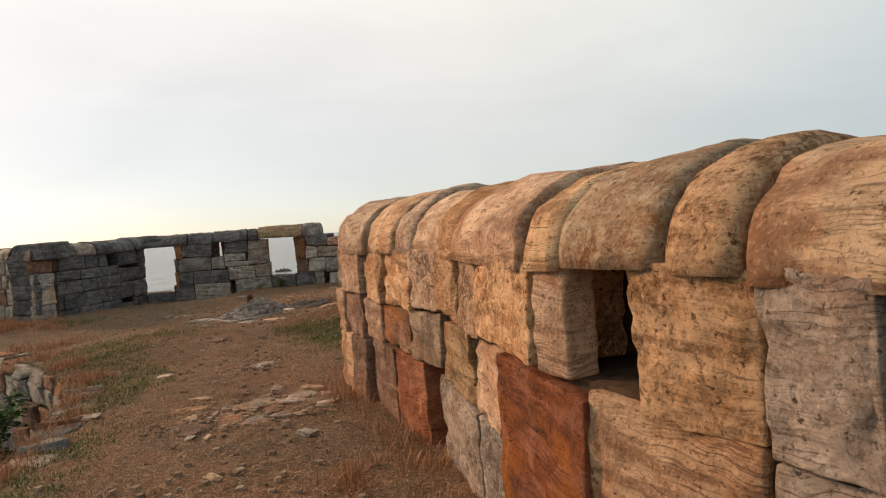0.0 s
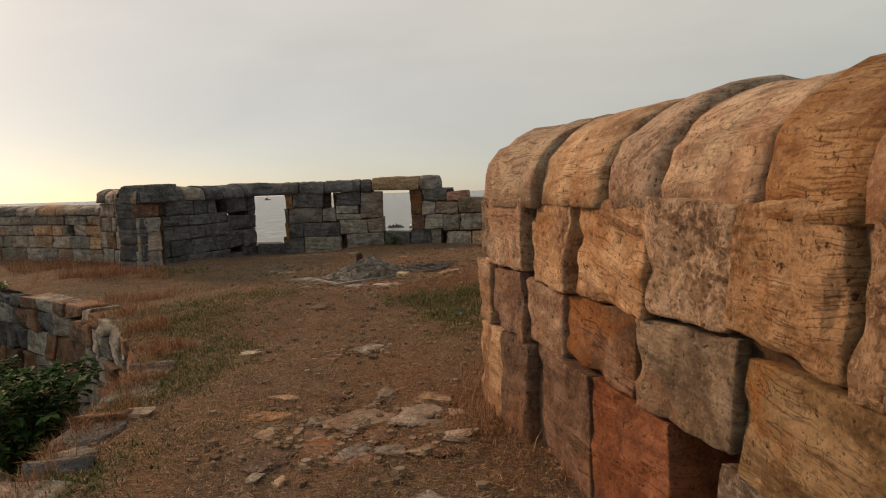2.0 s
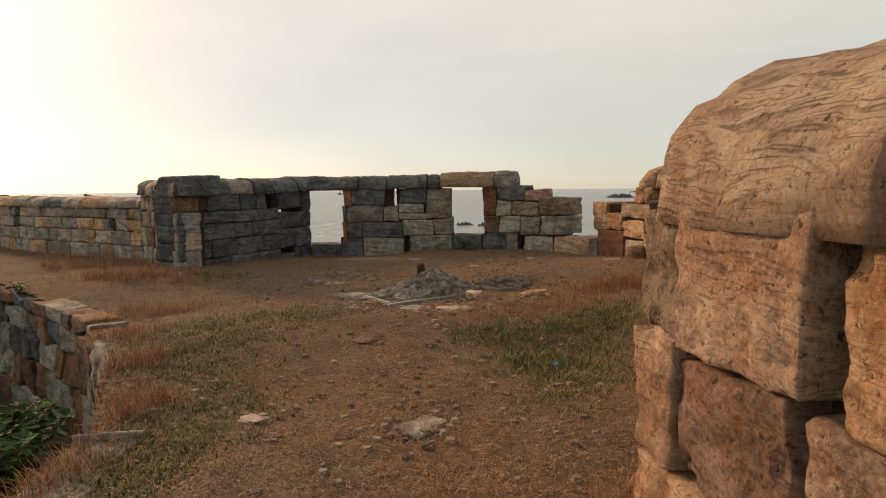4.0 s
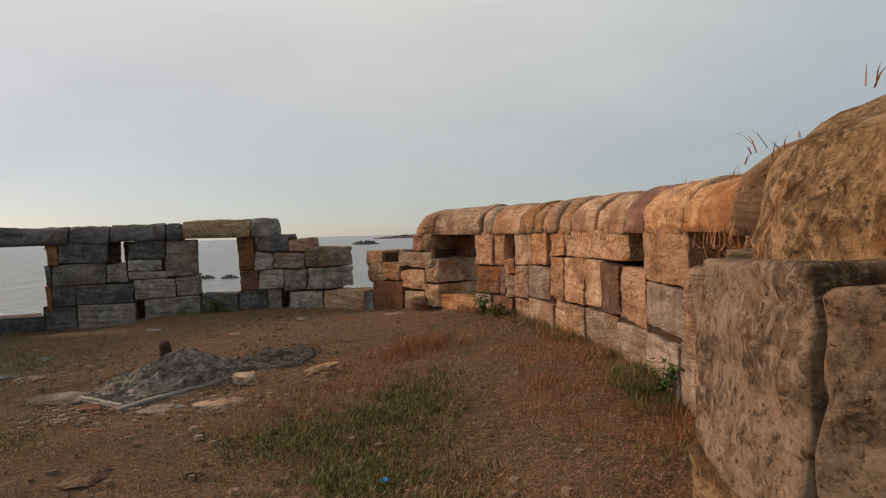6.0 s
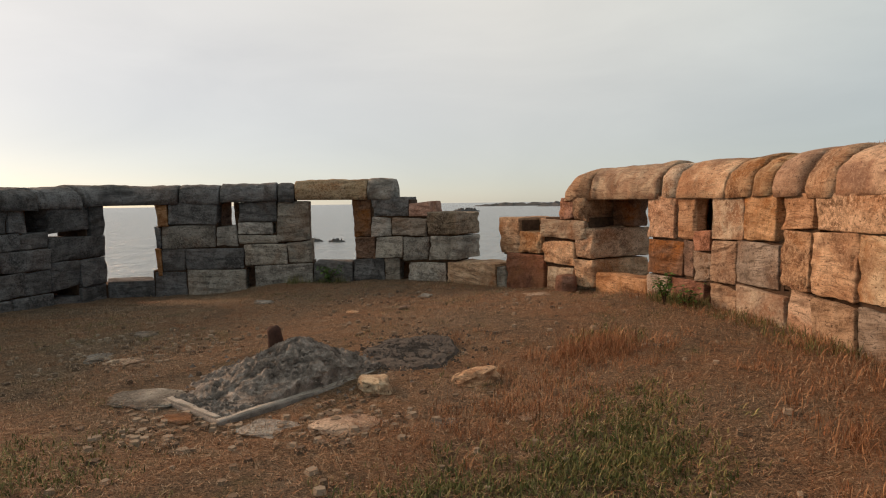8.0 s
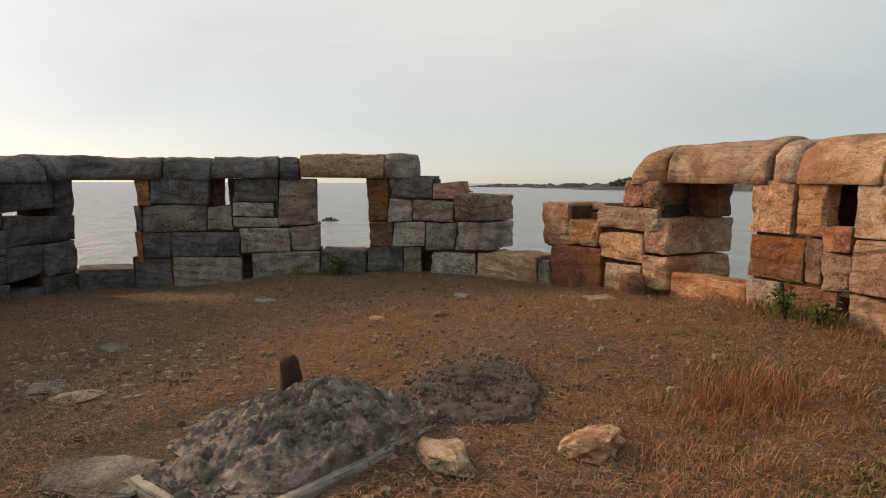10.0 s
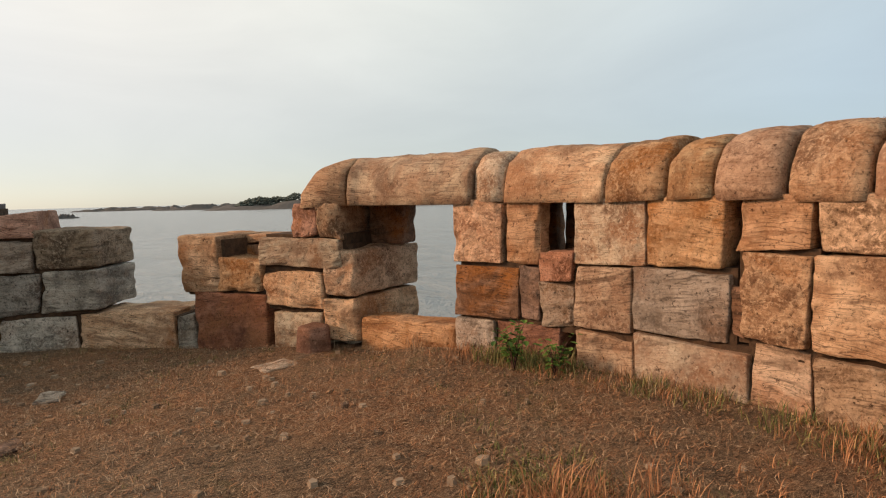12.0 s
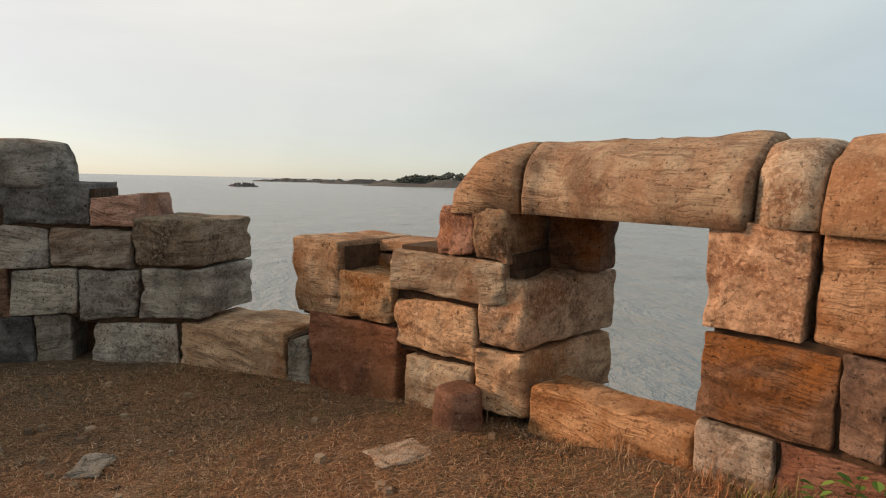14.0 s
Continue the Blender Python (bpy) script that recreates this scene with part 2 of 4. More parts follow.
def mottled(name, stops, scale, rough=0.95, relief=0.02, detail=8, second=None):
    m, nt, b = nodes_of(name, rough)
    co = nt.nodes.new("ShaderNodeTexCoord")
    f = noise_tex(nt, co.outputs["Object"], scale, detail, 0.65, 0.3)
    c = ramp(nt, f, stops)
    f2 = noise_tex(nt, co.outputs["Object"], scale * 14, 5, 0.7)
    c = mix(nt, ramp(nt, f2, [(0.3, (0.5,) * 3), (0.55, (0, 0, 0))]), c, second or tuple(v * 0.4 for v in stops[0][1]))
    nt.links.new(c, b.inputs["Base Color"])
    n1 = bump(nt, b, f, 0.5, relief)
    bump(nt, b, f2, 0.7, relief * 0.4, n1)
    return m


# brown mortar, its tone lowered to deepen the shadows in the joints
M_MORTAR = mottled("old_mortar_darkened", [(0.3, (0.045, 0.028, 0.018)), (0.7, (0.15, 0.09, 0.053))], 14, relief=0.06)
M_ASH = mottled("wood_ash", [(0.32, (0.09, 0.075, 0.062)), (0.5, (0.30, 0.255, 0.215)), (0.66, (0.58, 0.51, 0.44))], 11, relief=0.07)
M_CHAR = mottled("charred_litter", [(0.3, (0.045, 0.038, 0.033)), (0.7, (0.15, 0.125, 0.105))], 12, relief=0.03)
# pit floor, darker than the open ground
M_PIT_EARTH = mottled("dark_pit_earth", [(0.3, (0.035, 0.028, 0.02)), (0.7, (0.10, 0.075, 0.05))], 5, relief=0.04)
M_CONC = mottled("old_concrete", [(0.3, (0.11, 0.095, 0.08)), (0.5, (0.24, 0.21, 0.18)), (0.7, (0.42, 0.37, 0.32))], 9)
M_RIM = mottled("pale_concrete_rim", [(0.3, (0.34, 0.29, 0.235)), (0.7, (0.58, 0.51, 0.43))], 8)
M_STUMP = mottled("burnt_wood", [(0.3, (0.04, 0.022, 0.018)), (0.7, (0.11, 0.055, 0.038))], 15)


def ground_mat():
    m, nt, b = nodes_of("dry_trodden_earth", 0.97)
    co = nt.nodes.new("ShaderNodeTexCoord")
    v = co.outputs["Object"]
    big = noise_tex(nt, v, 0.55, 5, 0.6, 0.3)
    mid = noise_tex(nt, v, 2.6, 6, 0.65, 0.4)
    fib = nt.nodes.new("ShaderNodeMapping")
    fib.inputs["Scale"].default_value = (1.0, 2.6, 1.0)
    fib.inputs["Rotation"].default_value = (0, 0, 0.7)
    nt.links.new(v, fib.inputs["Vector"])
    straw = noise_tex(nt, fib.outputs[0], 38, 6, 0.74, 1.6)
    grit = noise_tex(nt, v, 110, 4, 0.7)
    clump = noise_tex(nt, fib.outputs[0], 13, 7, 0.74, 0.8)
    c = ramp(nt, big, [(0.34, (0.225, 0.175, 0.125)), (0.46, (0.25, 0.158, 0.093)), (0.55, (0.32, 0.165, 0.085)), (0.68, (0.34, 0.15, 0.072))])
    c = mix(nt, ramp(nt, mid, [(0.38, (0.7,) * 3), (0.5, (0, 0, 0))]), c, (0.11, 0.08, 0.055))
    c = mix(nt, ramp(nt, mid, [(0.56, (0, 0, 0)), (0.68, (0.6,) * 3)]), c, (0.41, 0.315, 0.225))
    moss = noise_tex(nt, v, 1.3, 6, 0.66, 0.6)
    c = mix(nt, ramp(nt, moss, [(0.56, (0, 0, 0)), (0.66, (0.55,) * 3)]), c, (0.12, 0.115, 0.045))
    c = mix(nt, ramp(nt, clump, [(0.38, (0.85,) * 3), (0.47, (0, 0, 0))]), c, (0.07, 0.046, 0.03))
    c = mix(nt, ramp(nt, clump, [(0.53, (0, 0, 0)), (0.63, (0.75,) * 3)]), c, (0.43, 0.28, 0.17))
    c = mix(nt, ramp(nt, straw, [(0.52, (0, 0, 0)), (0.60, (0.9,) * 3)]), c, (0.52, 0.345, 0.21))
    c = mix(nt, ramp(nt, straw, [(0.38, (0.9,) * 3), (0.475, (0, 0, 0))]), c, (0.045, 0.028, 0.017))
    c = mix(nt, ramp(nt, grit, [(0.60, (0, 0, 0)), (0.70, (0.5,) * 3)]), c, (0.44, 0.36, 0.27))
    nt.links.new(c, b.inputs["Base Color"])
    n1 = bump(nt, b, mid, 0.6, 0.05)
    n2 = bump(nt, b, straw, 1.0, 0.032, bump(nt, b, clump, 0.9, 0.075, n1))
    bump(nt, b, grit, 0.5, 0.006, n2)
    return m


M_GROUND = ground_mat()


def sea_mat():
    m, nt, b = nodes_of("grey_sea", 0.24)
    b.inputs["Base Color"].default_value = (0.21, 0.24, 0.25, 1)
    b.inputs["Specular IOR Level"].default_value = 0.5
    b.inputs["IOR"].default_value = 1.33
    co = nt.nodes.new("ShaderNodeTexCoord")
    st = nt.nodes.new("ShaderNodeMapping")
    st.inputs["Scale"].default_value = (1.0, 0.55, 1.0)
    st.inputs["Rotation"].default_value = (0, 0, 0.9)
    nt.links.new(co.outputs["Object"], st.inputs["Vector"])
    a = noise_tex(nt, st.outputs[0], 0.16, 7, 0.66, 0.4)
    c = noise_tex(nt, st.outputs[0], 0.9, 5, 0.7, 0.3)
    n1 = bump(nt, b, a, 1.0, 2.2)
    bump(nt, b, c, 0.9, 0.45, n1)
    return m


M_SEA = sea_mat()


def leaf_mat(name, lo, mid, hi, rough=0.75):
    m, nt, b = nodes_of(name, rough)
    ge = nt.nodes.new("ShaderNodeNewGeometry")
    c = ramp(nt, ge.outputs["Random Per Island"], [(0.0, lo), (0.5, mid), (1.0, hi)])
    nt.links.new(c, b.inputs["Base Color"])
    return m


M_STRAW = leaf_mat("dry_straw", (0.08, 0.05, 0.03), (0.27, 0.17, 0.098), (0.66, 0.47, 0.30))
M_RUST = leaf_mat("rust_red_grass", (0.15, 0.06, 0.03), (0.34, 0.145, 0.065), (0.56, 0.30, 0.15))
M_GREEN = leaf_mat("green_grass", (0.05, 0.068, 0.02), (0.125, 0.14, 0.042), (0.36, 0.29, 0.12))
M_LEAF = leaf_mat("weed_leaf", (0.04, 0.09, 0.02), (0.08, 0.16, 0.03), (0.16, 0.24, 0.05), 0.55)
M_BUSH = leaf_mat("bush_leaf", (0.018, 0.045, 0.012), (0.035, 0.08, 0.018), (0.07, 0.13, 0.03), 0.8)
# distant woods and rock: colours lifted to stand in for haze
M_WOODS = leaf_mat("far_scrub_haze_lifted", (0.07, 0.085, 0.07), (0.09, 0.105, 0.09), (0.115, 0.13, 0.11), 0.9)
M_ROCK = mottled("shore_rock_haze_lifted", [(0.3, (0.07, 0.068, 0.066)), (0.7, (0.14, 0.13, 0.12))], 0.4, relief=0.3)
M_BOAT = mottled("boat_paint", [(0.3, (0.06, 0.06, 0.07)), (0.7, (0.11, 0.11, 0.12))], 2)
M_BLUE = mottled("blue_wrapper", [(0.3, (0.05, 0.18, 0.42)), (0.7, (0.08, 0.28, 0.55))], 20)

# ---- plan ----
# inner face of the parapet, from behind the walker round the bastion to the far curtain wall
FACE = [(5.2, -8.5), (3.6, -5.2), (2.95, -3.8), (2.66, -3.17), (2.4, -2.6), (2.2, -2.1), (2.07, -1.4), (1.89, -.34), (1.51, .6), (1.30, 1.26),
        (1.09, 1.75), (.97, 2.12), (.98, 2.4), (1.14, 2.7), (1.47, 3.15), (2.36, 4.15), (2.7, 5.25), (2.9, 6.1), (2.98, 6.9), (3.0, 7.7), (2.98, 8.55), (2.9, 9.4),
        (2.84, 10.05), (2.68, 10.68), (2.48, 11.1), (2.1, 12.05), (1.85, 12.3), (1.4, 13.0), (.84, 13.93), (-.06, 14.7), (-1.0, 15.0), (-1.85, 15.08),
        (-2.7, 15.05), (-5.5, 14.65), (-6.2, 14.3), (-7.1, 10.15), (-9.15, 11.6), (-13.75, 13.06), (-24, 17.0)]
PIT = [(-1.75, -2.2), (-1.86, .7), (-2.27, 1.9), (-2.75, 3.35), (-4.2, 5.0), (-5.9, 6.5), (-9.8, 8.6), (-13.5, 8.4), (-13.5, -2.2), (-1.75, -2.2)]


class Line:
    """A line in plan with its length along it; outward is to the right of the way it runs."""

    def __init__(self, pts):
        self.p = np.array(pts, float)
        self.l = np.r_[0, np.cumsum(np.hypot(*np.diff(self.p, axis=0).T))]

    def at(self, s):
        return Vector((float(np.interp(s, self.l, self.p[:, 0])), float(np.interp(s, self.l, self.p[:, 1])), 0))

    def tangent(self, s, d=0.12):
        return (self.at(s + d) - self.at(s - d)).normalized()


wall_line, pit_line = Line(FACE), Line(PIT)

HEIGHTS = [(-1.77, 7.3, 0), (.05, 7.9, .05), (.45, 5.24, -.12), (-.33, 3.75, -.13), (-.49, 1.8, -.17), (-1.75, 3.8, -.2), (-1.8, 1.9, -.2), (.82, 13.97, -.02),
           (1.8, 12, .13), (2.4, 10.9, .27), (2.8, 9.5, .27), (2.8, 8.7, .28), (2.9, 7.2, .26), (2.9, 6.3, .24), (2.5, 4.8, .12), (1, 2.2, -.1), (1.3, 1.3, -.06),
           (1.7, .1, -.1), (2.1, -1, -.05), (2.7, -4, -.1), (-5, 14.7, -.2), (-2.7, 15, -.02), (-.8, 14.9, 0), (-7, 10.2, 0), (-9, 11.5, 0), (-18, 15, 0),
           (-6, 6.9, -.22), (-.5, -5, -.2), (-10, 9.3, -.12), (-3, 11, -.03)]
HXY, HZ = np.array([h[:2] for h in HEIGHTS]), np.array([h[2] for h in HEIGHTS])


def ground_z(x, y):
    """Height of the trodden earth; works on arrays too."""
    x, y = np.asarray(x, float), np.asarray(y, float)
    d2 = (x[..., None] - HXY[:, 0]) ** 2 + (y[..., None] - HXY[:, 1]) ** 2
    w = 1 / (d2 + 0.35) ** 1.6
    return (w * HZ).sum(-1) / w.sum(-1)


def inside(poly, x, y):
    """Which of the places lie in a polygon."""
    x, y = np.asarray(x, float), np.asarray(y, float)
    hit = np.zeros(x.shape, bool)
    for (x0, y0), (x1, y1) in zip(poly, poly[1:] + poly[:1]):
        if y0 != y1:
            hit ^= ((y0 > y) != (y1 > y)) & (x < (x1 - x0) * (y - y0) / (y1 - y0) + x0)
    return hit


PIT_POLY = PIT[:-1]
GROUND_POLY = FACE + [(-24, -12), (5.2, -12)]


# ---- building helpers ----
def mesh_of(name, verts, faces, mats, smooth=False):
    me = bpy.data.meshes.new(name)
    me.from_pydata([tuple(v) for v in verts], [], faces)
    for m in mats if isinstance(mats, (list, tuple)) else [mats]:
        me.materials.append(m)
    if smooth:
        me.polygons.foreach_set("use_smooth", [True] * len(me.polygons))
    me.update()
    return me


def thing(name, verts, faces, mat, parent=None, label="", smooth=False):
    ob = new(name, mesh_of(name, verts, faces, mat, smooth))
    if parent:
        ob.parent = parent
    if label:
        ob["label"] = label
    return ob


def part(name, bm, mat, parent=None, label=""):
    me = bpy.data.meshes.new(name)
    bm.to_mesh(me)
    bm.free()
    me.materials.append(mat)
    ob = new(name, me)
    if parent:
        ob.parent = parent
    if label:
        ob["label"] = label
    return ob


def block_template(cuts):
    """A cube's skin with the given cuts along each edge."""
    index, verts, faces = {}, [], []

    def vid(p):
        key = tuple(round(c, 4) for c in p)
        if key not in index:
            index[key] = len(verts)
            verts.append(p)
        return index[key]

    for axis in range(3):
        for side in (-1, 1):
            u, v = [(1, 2), (2, 0), (0, 1)][axis]
            for i in range(len(cuts) - 1):
                for j in range(len(cuts) - 1):
                    quad = []
                    for a, b2 in ((i, j), (i + 1, j), (i + 1, j + 1), (i, j + 1)):
                        p = [0, 0, 0]
                        p[axis], p[u], p[v] = side, cuts[a], cuts[b2]
                        quad.append(vid(p))
                    faces.append(quad if side > 0 else quad[::-1])
    return np.array(verts, float), faces


FINE = block_template([-1, -.975, -.93, -.86, -.74, -.6, -.45, -.3, -.15, 0, .15, .3, .45, .6, .74, .86, .93, .975, 1])
PLAIN = block_template([-1, -.94, -.8, -.3, .3, .8, .94, 1])
RNG = random.Random(7)


def noise_at(p, scale, seed):
    return noise.noise(Vector((p[0] * scale + seed * 3.7, p[1] * scale - seed * 1.9, p[2] * scale + seed * 0.7)))


def block(w, h, d, seed, fine=True, rnd=0.02, rough=0.018, skew=0.012, splay=0.0):
    """A worn stone block, w along, d deep, h high, its middle at the origin."""
    tv, faces = FINE if fine else PLAIN
    half = np.array([w, d, h]) / 2
    rs = random.Random(seed)
    r = min(rnd * rs.uniform(.6, 1.5), *(half * 0.6))
    q = tv * half
    inner = np.clip(q, -(half - r), half - r)
    away = q - inner
    n = np.linalg.norm(away, axis=1, keepdims=True)
    q = inner + away / np.maximum(n, 1e-9) * np.minimum(n, r)
    k = [rs.uniform(-skew, skew) for _ in range(8)]
    u, v = tv[:, 0], tv[:, 2]
    q[:, 0] += k[0] * v + k[1] * u * v
    q[:, 2] += k[2] * u + k[3] * u * v
    q[:, 1] += (k[4] * u + k[5] * v) * 0.7
    q[:, 0] += splay * (1 - u) / 2 * (1 + tv[:, 1]) / 2
    out = []
    for p, t in zip(q, tv):
        a = noise_at(p, 2.4, seed) * rough * 0.55 + noise_at((p[0], p[1], p[2] * 6), 1.9, seed + 2) * rough * 0.55
        nn = Vector(t).normalized()
        if fine:
            a += noise_at(p, 10, seed + 5) * rough * 0.4 + noise_at((p[0], p[1], p[2] * 2.5), 22, seed + 7) * rough * 0.3
        else:
            a += noise_at(p, 8.5, seed + 5) * rough * 0.6
        if sum(abs(c) > 0.84 for c in t) > 1:
            a -= max(0.0, noise_at(p, 6.0, seed + 9) - 0.1) * rough * 2.2
        out.append((p[0] + nn.x * a * 0.7, p[1] + nn.y * a * 1.2, p[2] + nn.z * a * 0.7))
    return out, faces


def lay(line, wall, stones, depth, name="stone", fine=True, push=0.0, joint=0.01, top=(9, 9), **kw):
    """Lay blocks (from, to, bottom, top, tone) on the inner face of a line."""
    for s0, s1, z0, z1, tone in stones:
        seed = RNG.randrange(10000)
        z1 = max(z1, top[1]) if z1 > top[0] else z1
        a, b2 = line.at(s0), line.at(s1)
        t = (b2 - a).normalized()
        w = (b2 - a).length
        out = Vector((t.y, -t.x, 0))
        proud = RNG.uniform(-0.022, 0.022) + push
        vs, fs = block(w - joint, z1 - z0 - joint, depth, seed, fine, **kw)
        ob = thing(name, vs, fs, STONE[tone], wall, smooth=True)
        m = Matrix(((t.x, out.x, 0, 0), (t.y, out.y, 0, 0), (0, 0, 1, 0), (0, 0, 0, 1)))
        m.translation = (a + b2) / 2 + out * (depth / 2 + proud) + Vector((0, 0, (z0 + z1) / 2))
        ob.matrix_basis = m


def mortar(line, wall, stones, front, back):
    """The packing behind the joints, kept back from every free edge."""
    verts, faces = [], []

    def taken(s, z):
        return any(a - 0.02 < s < b2 + 0.02 and c - 0.02 < z < d + 0.02 for a, b2, c, d, _ in stones)

    for s0, s1, z0, z1, _ in stones:
        ms, mz = (s0 + s1) / 2, (z0 + z1) / 2
        a = s0 - 0.03 if taken(s0 - 0.06, mz) else s0 + 0.05
        b2 = s1 + 0.03 if taken(s1 + 0.06, mz) else s1 - 0.05
        c = z0 - 0.03 if taken(ms, z0 - 0.06) else z0 + 0.04
        d = z1 + 0.03 if taken(ms, z1 + 0.06) else z1 - 0.05
        pa, pb = line.at(a), line.at(b2)
        t = (pb - pa).normalized()
        o = Vector((t.y, -t.x, 0))
        k = len(verts)
        for z in (c, d):
            for p, e in ((pa, front), (pb, front), (pb, back), (pa, back)):
                verts.append((p.x + o.x * e, p.y + o.y * e, z))
        faces += [[k + i for i in f] for f in ((0, 1, 5, 4), (1, 2, 6, 5), (2, 3, 7, 6), (3, 0, 4, 7), (4, 5, 6, 7), (3, 2, 1, 0))]
    thing("mortar", verts, faces, M_MORTAR, wall)


def coping(line, wall, cuts, tones, thick, base, top, over=0.05, round_=1.0, nose=0.12, taper=0.0):
    """Barrel-backed coping stones between the cuts along a line; base and top are heights at the two ends."""
    for i, (s0, s1) in enumerate(zip(cuts, cuts[1:])):
        seed = RNG.randrange(10000)
        f = (s0 - cuts[0]) / (cuts[-1] - cuts[0])
        zb = base[0] + (base[1] - base[0]) * f + RNG.uniform(-0.015, 0.015)
        zt = top[0] + (top[1] - top[0]) * f + RNG.uniform(-0.014, 0.014)
        n_s, n_p = max(9, min(34, int((s1 - s0) / 0.05) + 4)), 25
        prof = []
        for j in range(n_p):
            an = math.pi * j / (n_p - 1)
            e = 1.0 if round_ > 0.9 else 0.75
            cx = -math.copysign(abs(math.cos(an)) ** e, math.cos(an))
            cz = abs(math.sin(an)) ** 0.9
            prof.append((thick / 2 + cx * (thick / 2 + over), zb + (nose * min(1, cz * 3) + (zt - zb - nose) * cz)))
        verts, faces = [], []
        jig = RNG.uniform(-0.02, 0.02)
        for q in range(n_s):
            g = (0, .008, .02)[q] if q < 3 else (1, .992, .98)[n_s - 1 - q] if q > n_s - 4 else .02 + .96 * (q - 2) / (n_s - 5)
            s = s0 + 0.008 + (s1 - s0 - 0.016) * g
            c, t = line.at(s), line.tangent(s, 0.25)
            o = Vector((t.y, -t.x, 0))
            end = min(g, 1 - g) * (s1 - s0)
            shrink = 0.04 * max(0, 1 - end / 0.016) * (1 + noise_at((s * 5, seed, 0), 3, seed))
            far_end = cuts[-1] - s
            low = math.sqrt(max(0.0, 1 - (1 - far_end / taper) ** 2)) * 0.62 + 0.38 if far_end < taper else 1.0
            lean = 0.05 * math.sin(seed) * (g - 0.5)
            for v, z in prof:
                p = c + o * (v + jig)
                z = zb + (z - zb) * low
                a = noise_at((p.x, p.y, z), 2.3, seed) * 0.028 + noise_at((p.x, p.y, z), 7, seed) * 0.014 + noise_at((p.x * .5, p.y * .5, z * 5), 3.2, seed) * 0.022 + noise_at((p.x, p.y, z), 19, seed) * 0.008 - shrink
                cen = Vector((c.x + o.x * thick / 2, c.y + o.y * thick / 2, zb))
                way = (Vector((p.x, p.y, z)) - cen).normalized()
                verts.append(Vector((p.x, p.y, z + lean * 0.3)) + way * a + t * lean * (z - zb))
            cbot = c + o * thick / 2
            verts.append(Vector((cbot.x, cbot.y, zb + 0.01)))
        m = n_p + 1
        for q in range(n_s - 1):
            for j in range(m):
                j2 = (j + 1) % m
                faces.append([q * m + j, q * m + j2, (q + 1) * m + j2, (q + 1) * m + j][::-1])
        faces.append(list(range(m)))
        faces.append([(n_s - 1) * m + j for j in range(m)][::-1])
        mid = line.at((s0 + s1) / 2) + Vector((0, 0, zb))
        ob = thing("coping_stone", [v - mid for v in verts], faces, STONE[tones[i % len(tones)]], wall, smooth=True)
        ob.location = mid


def courses(s0, s1, rows, widths, tones, seed, holes=()):
    """Random blocks in courses; a hole is (from, to, bottom, top)."""
    rs = random.Random(seed)
    out = []
    for z0, z1 in zip(rows, rows[1:]):
        s = s0
        while s < s1 - 0.05:
            e = min(s + rs.uniform(*widths), s1)
            if s1 - e < widths[0] * 0.5:
                e = s1
            a = s
            for h0, h1, hb, ht in holes:
                if hb < (z0 + z1) / 2 < ht and a < h1 and e > h0:
                    if a < h0 - 0.1:
                        out.append((a, h0, z0, z1, rs.choice(tones)))
                    a = h1
                    e = max(e, h1 + 0.25)
            out.append((a, e, z0, z1, rs.choice(tones)))
            s = e
    return out


def structure(name, label, category):
    return tagged(new(name), label, category, kind="structure")

# ---- ground, sea and distance ----
def ground_sheet():
    nx, ny = 250, 260
    xs, ys = np.linspace(-26, 6.2, nx), np.linspace(-12, 19, ny)
    X, Y = np.meshgrid(xs, ys)
    Z = ground_z(X, Y)
    for k in range(ny):
        for i in range(nx):
            if X[k, i] > -9:
                Z[k, i] += noise.noise(Vector((X[k, i] * 1.7, Y[k, i] * 1.7, 3))) * 0.025 + noise.noise(Vector((X[k, i] * 5, Y[k, i] * 5, 9))) * 0.014
    keep = inside(GROUND_POLY, X, Y)
    grown = keep.copy()
    for a, b2 in ((1, 0), (-1, 0), (0, 1), (0, -1)):
        for _ in range(1):
            grown |= np.roll(np.roll(keep, a, 0), b2, 1)
    grown |= np.roll(grown, 2, 1) | np.roll(grown, 2, 0)
    keep = grown & ~inside(PIT_POLY, X, Y)
    ids = -np.ones(X.shape, int)
    ids[keep] = np.arange(keep.sum())
    verts = np.stack([X[keep], Y[keep], Z[keep]], -1).tolist()
    a, b2, c, d = ids[:-1, :-1], ids[:-1, 1:], ids[1:, 1:], ids[1:, :-1]
    ok = (a >= 0) & (b2 >= 0) & (c >= 0) & (d >= 0)
    faces = np.stack([a[ok], b2[ok], c[ok], d[ok]], -1).tolist()
    ob = thing("ground", verts, faces, M_GROUND, smooth=True)
    tagged(ob, "trodden brown earth with dry straw and stone chips", "ground", kind="structure")


ground_sheet()
bm = bmesh.new()
bmesh.ops.create_circle(bm, cap_ends=True, segments=96, radius=4600, matrix=Matrix.Translation((0, 0, -7)))
tagged(part("water", bm, M_SEA), "calm grey sea with small ripples under haze", "sea", kind="structure")


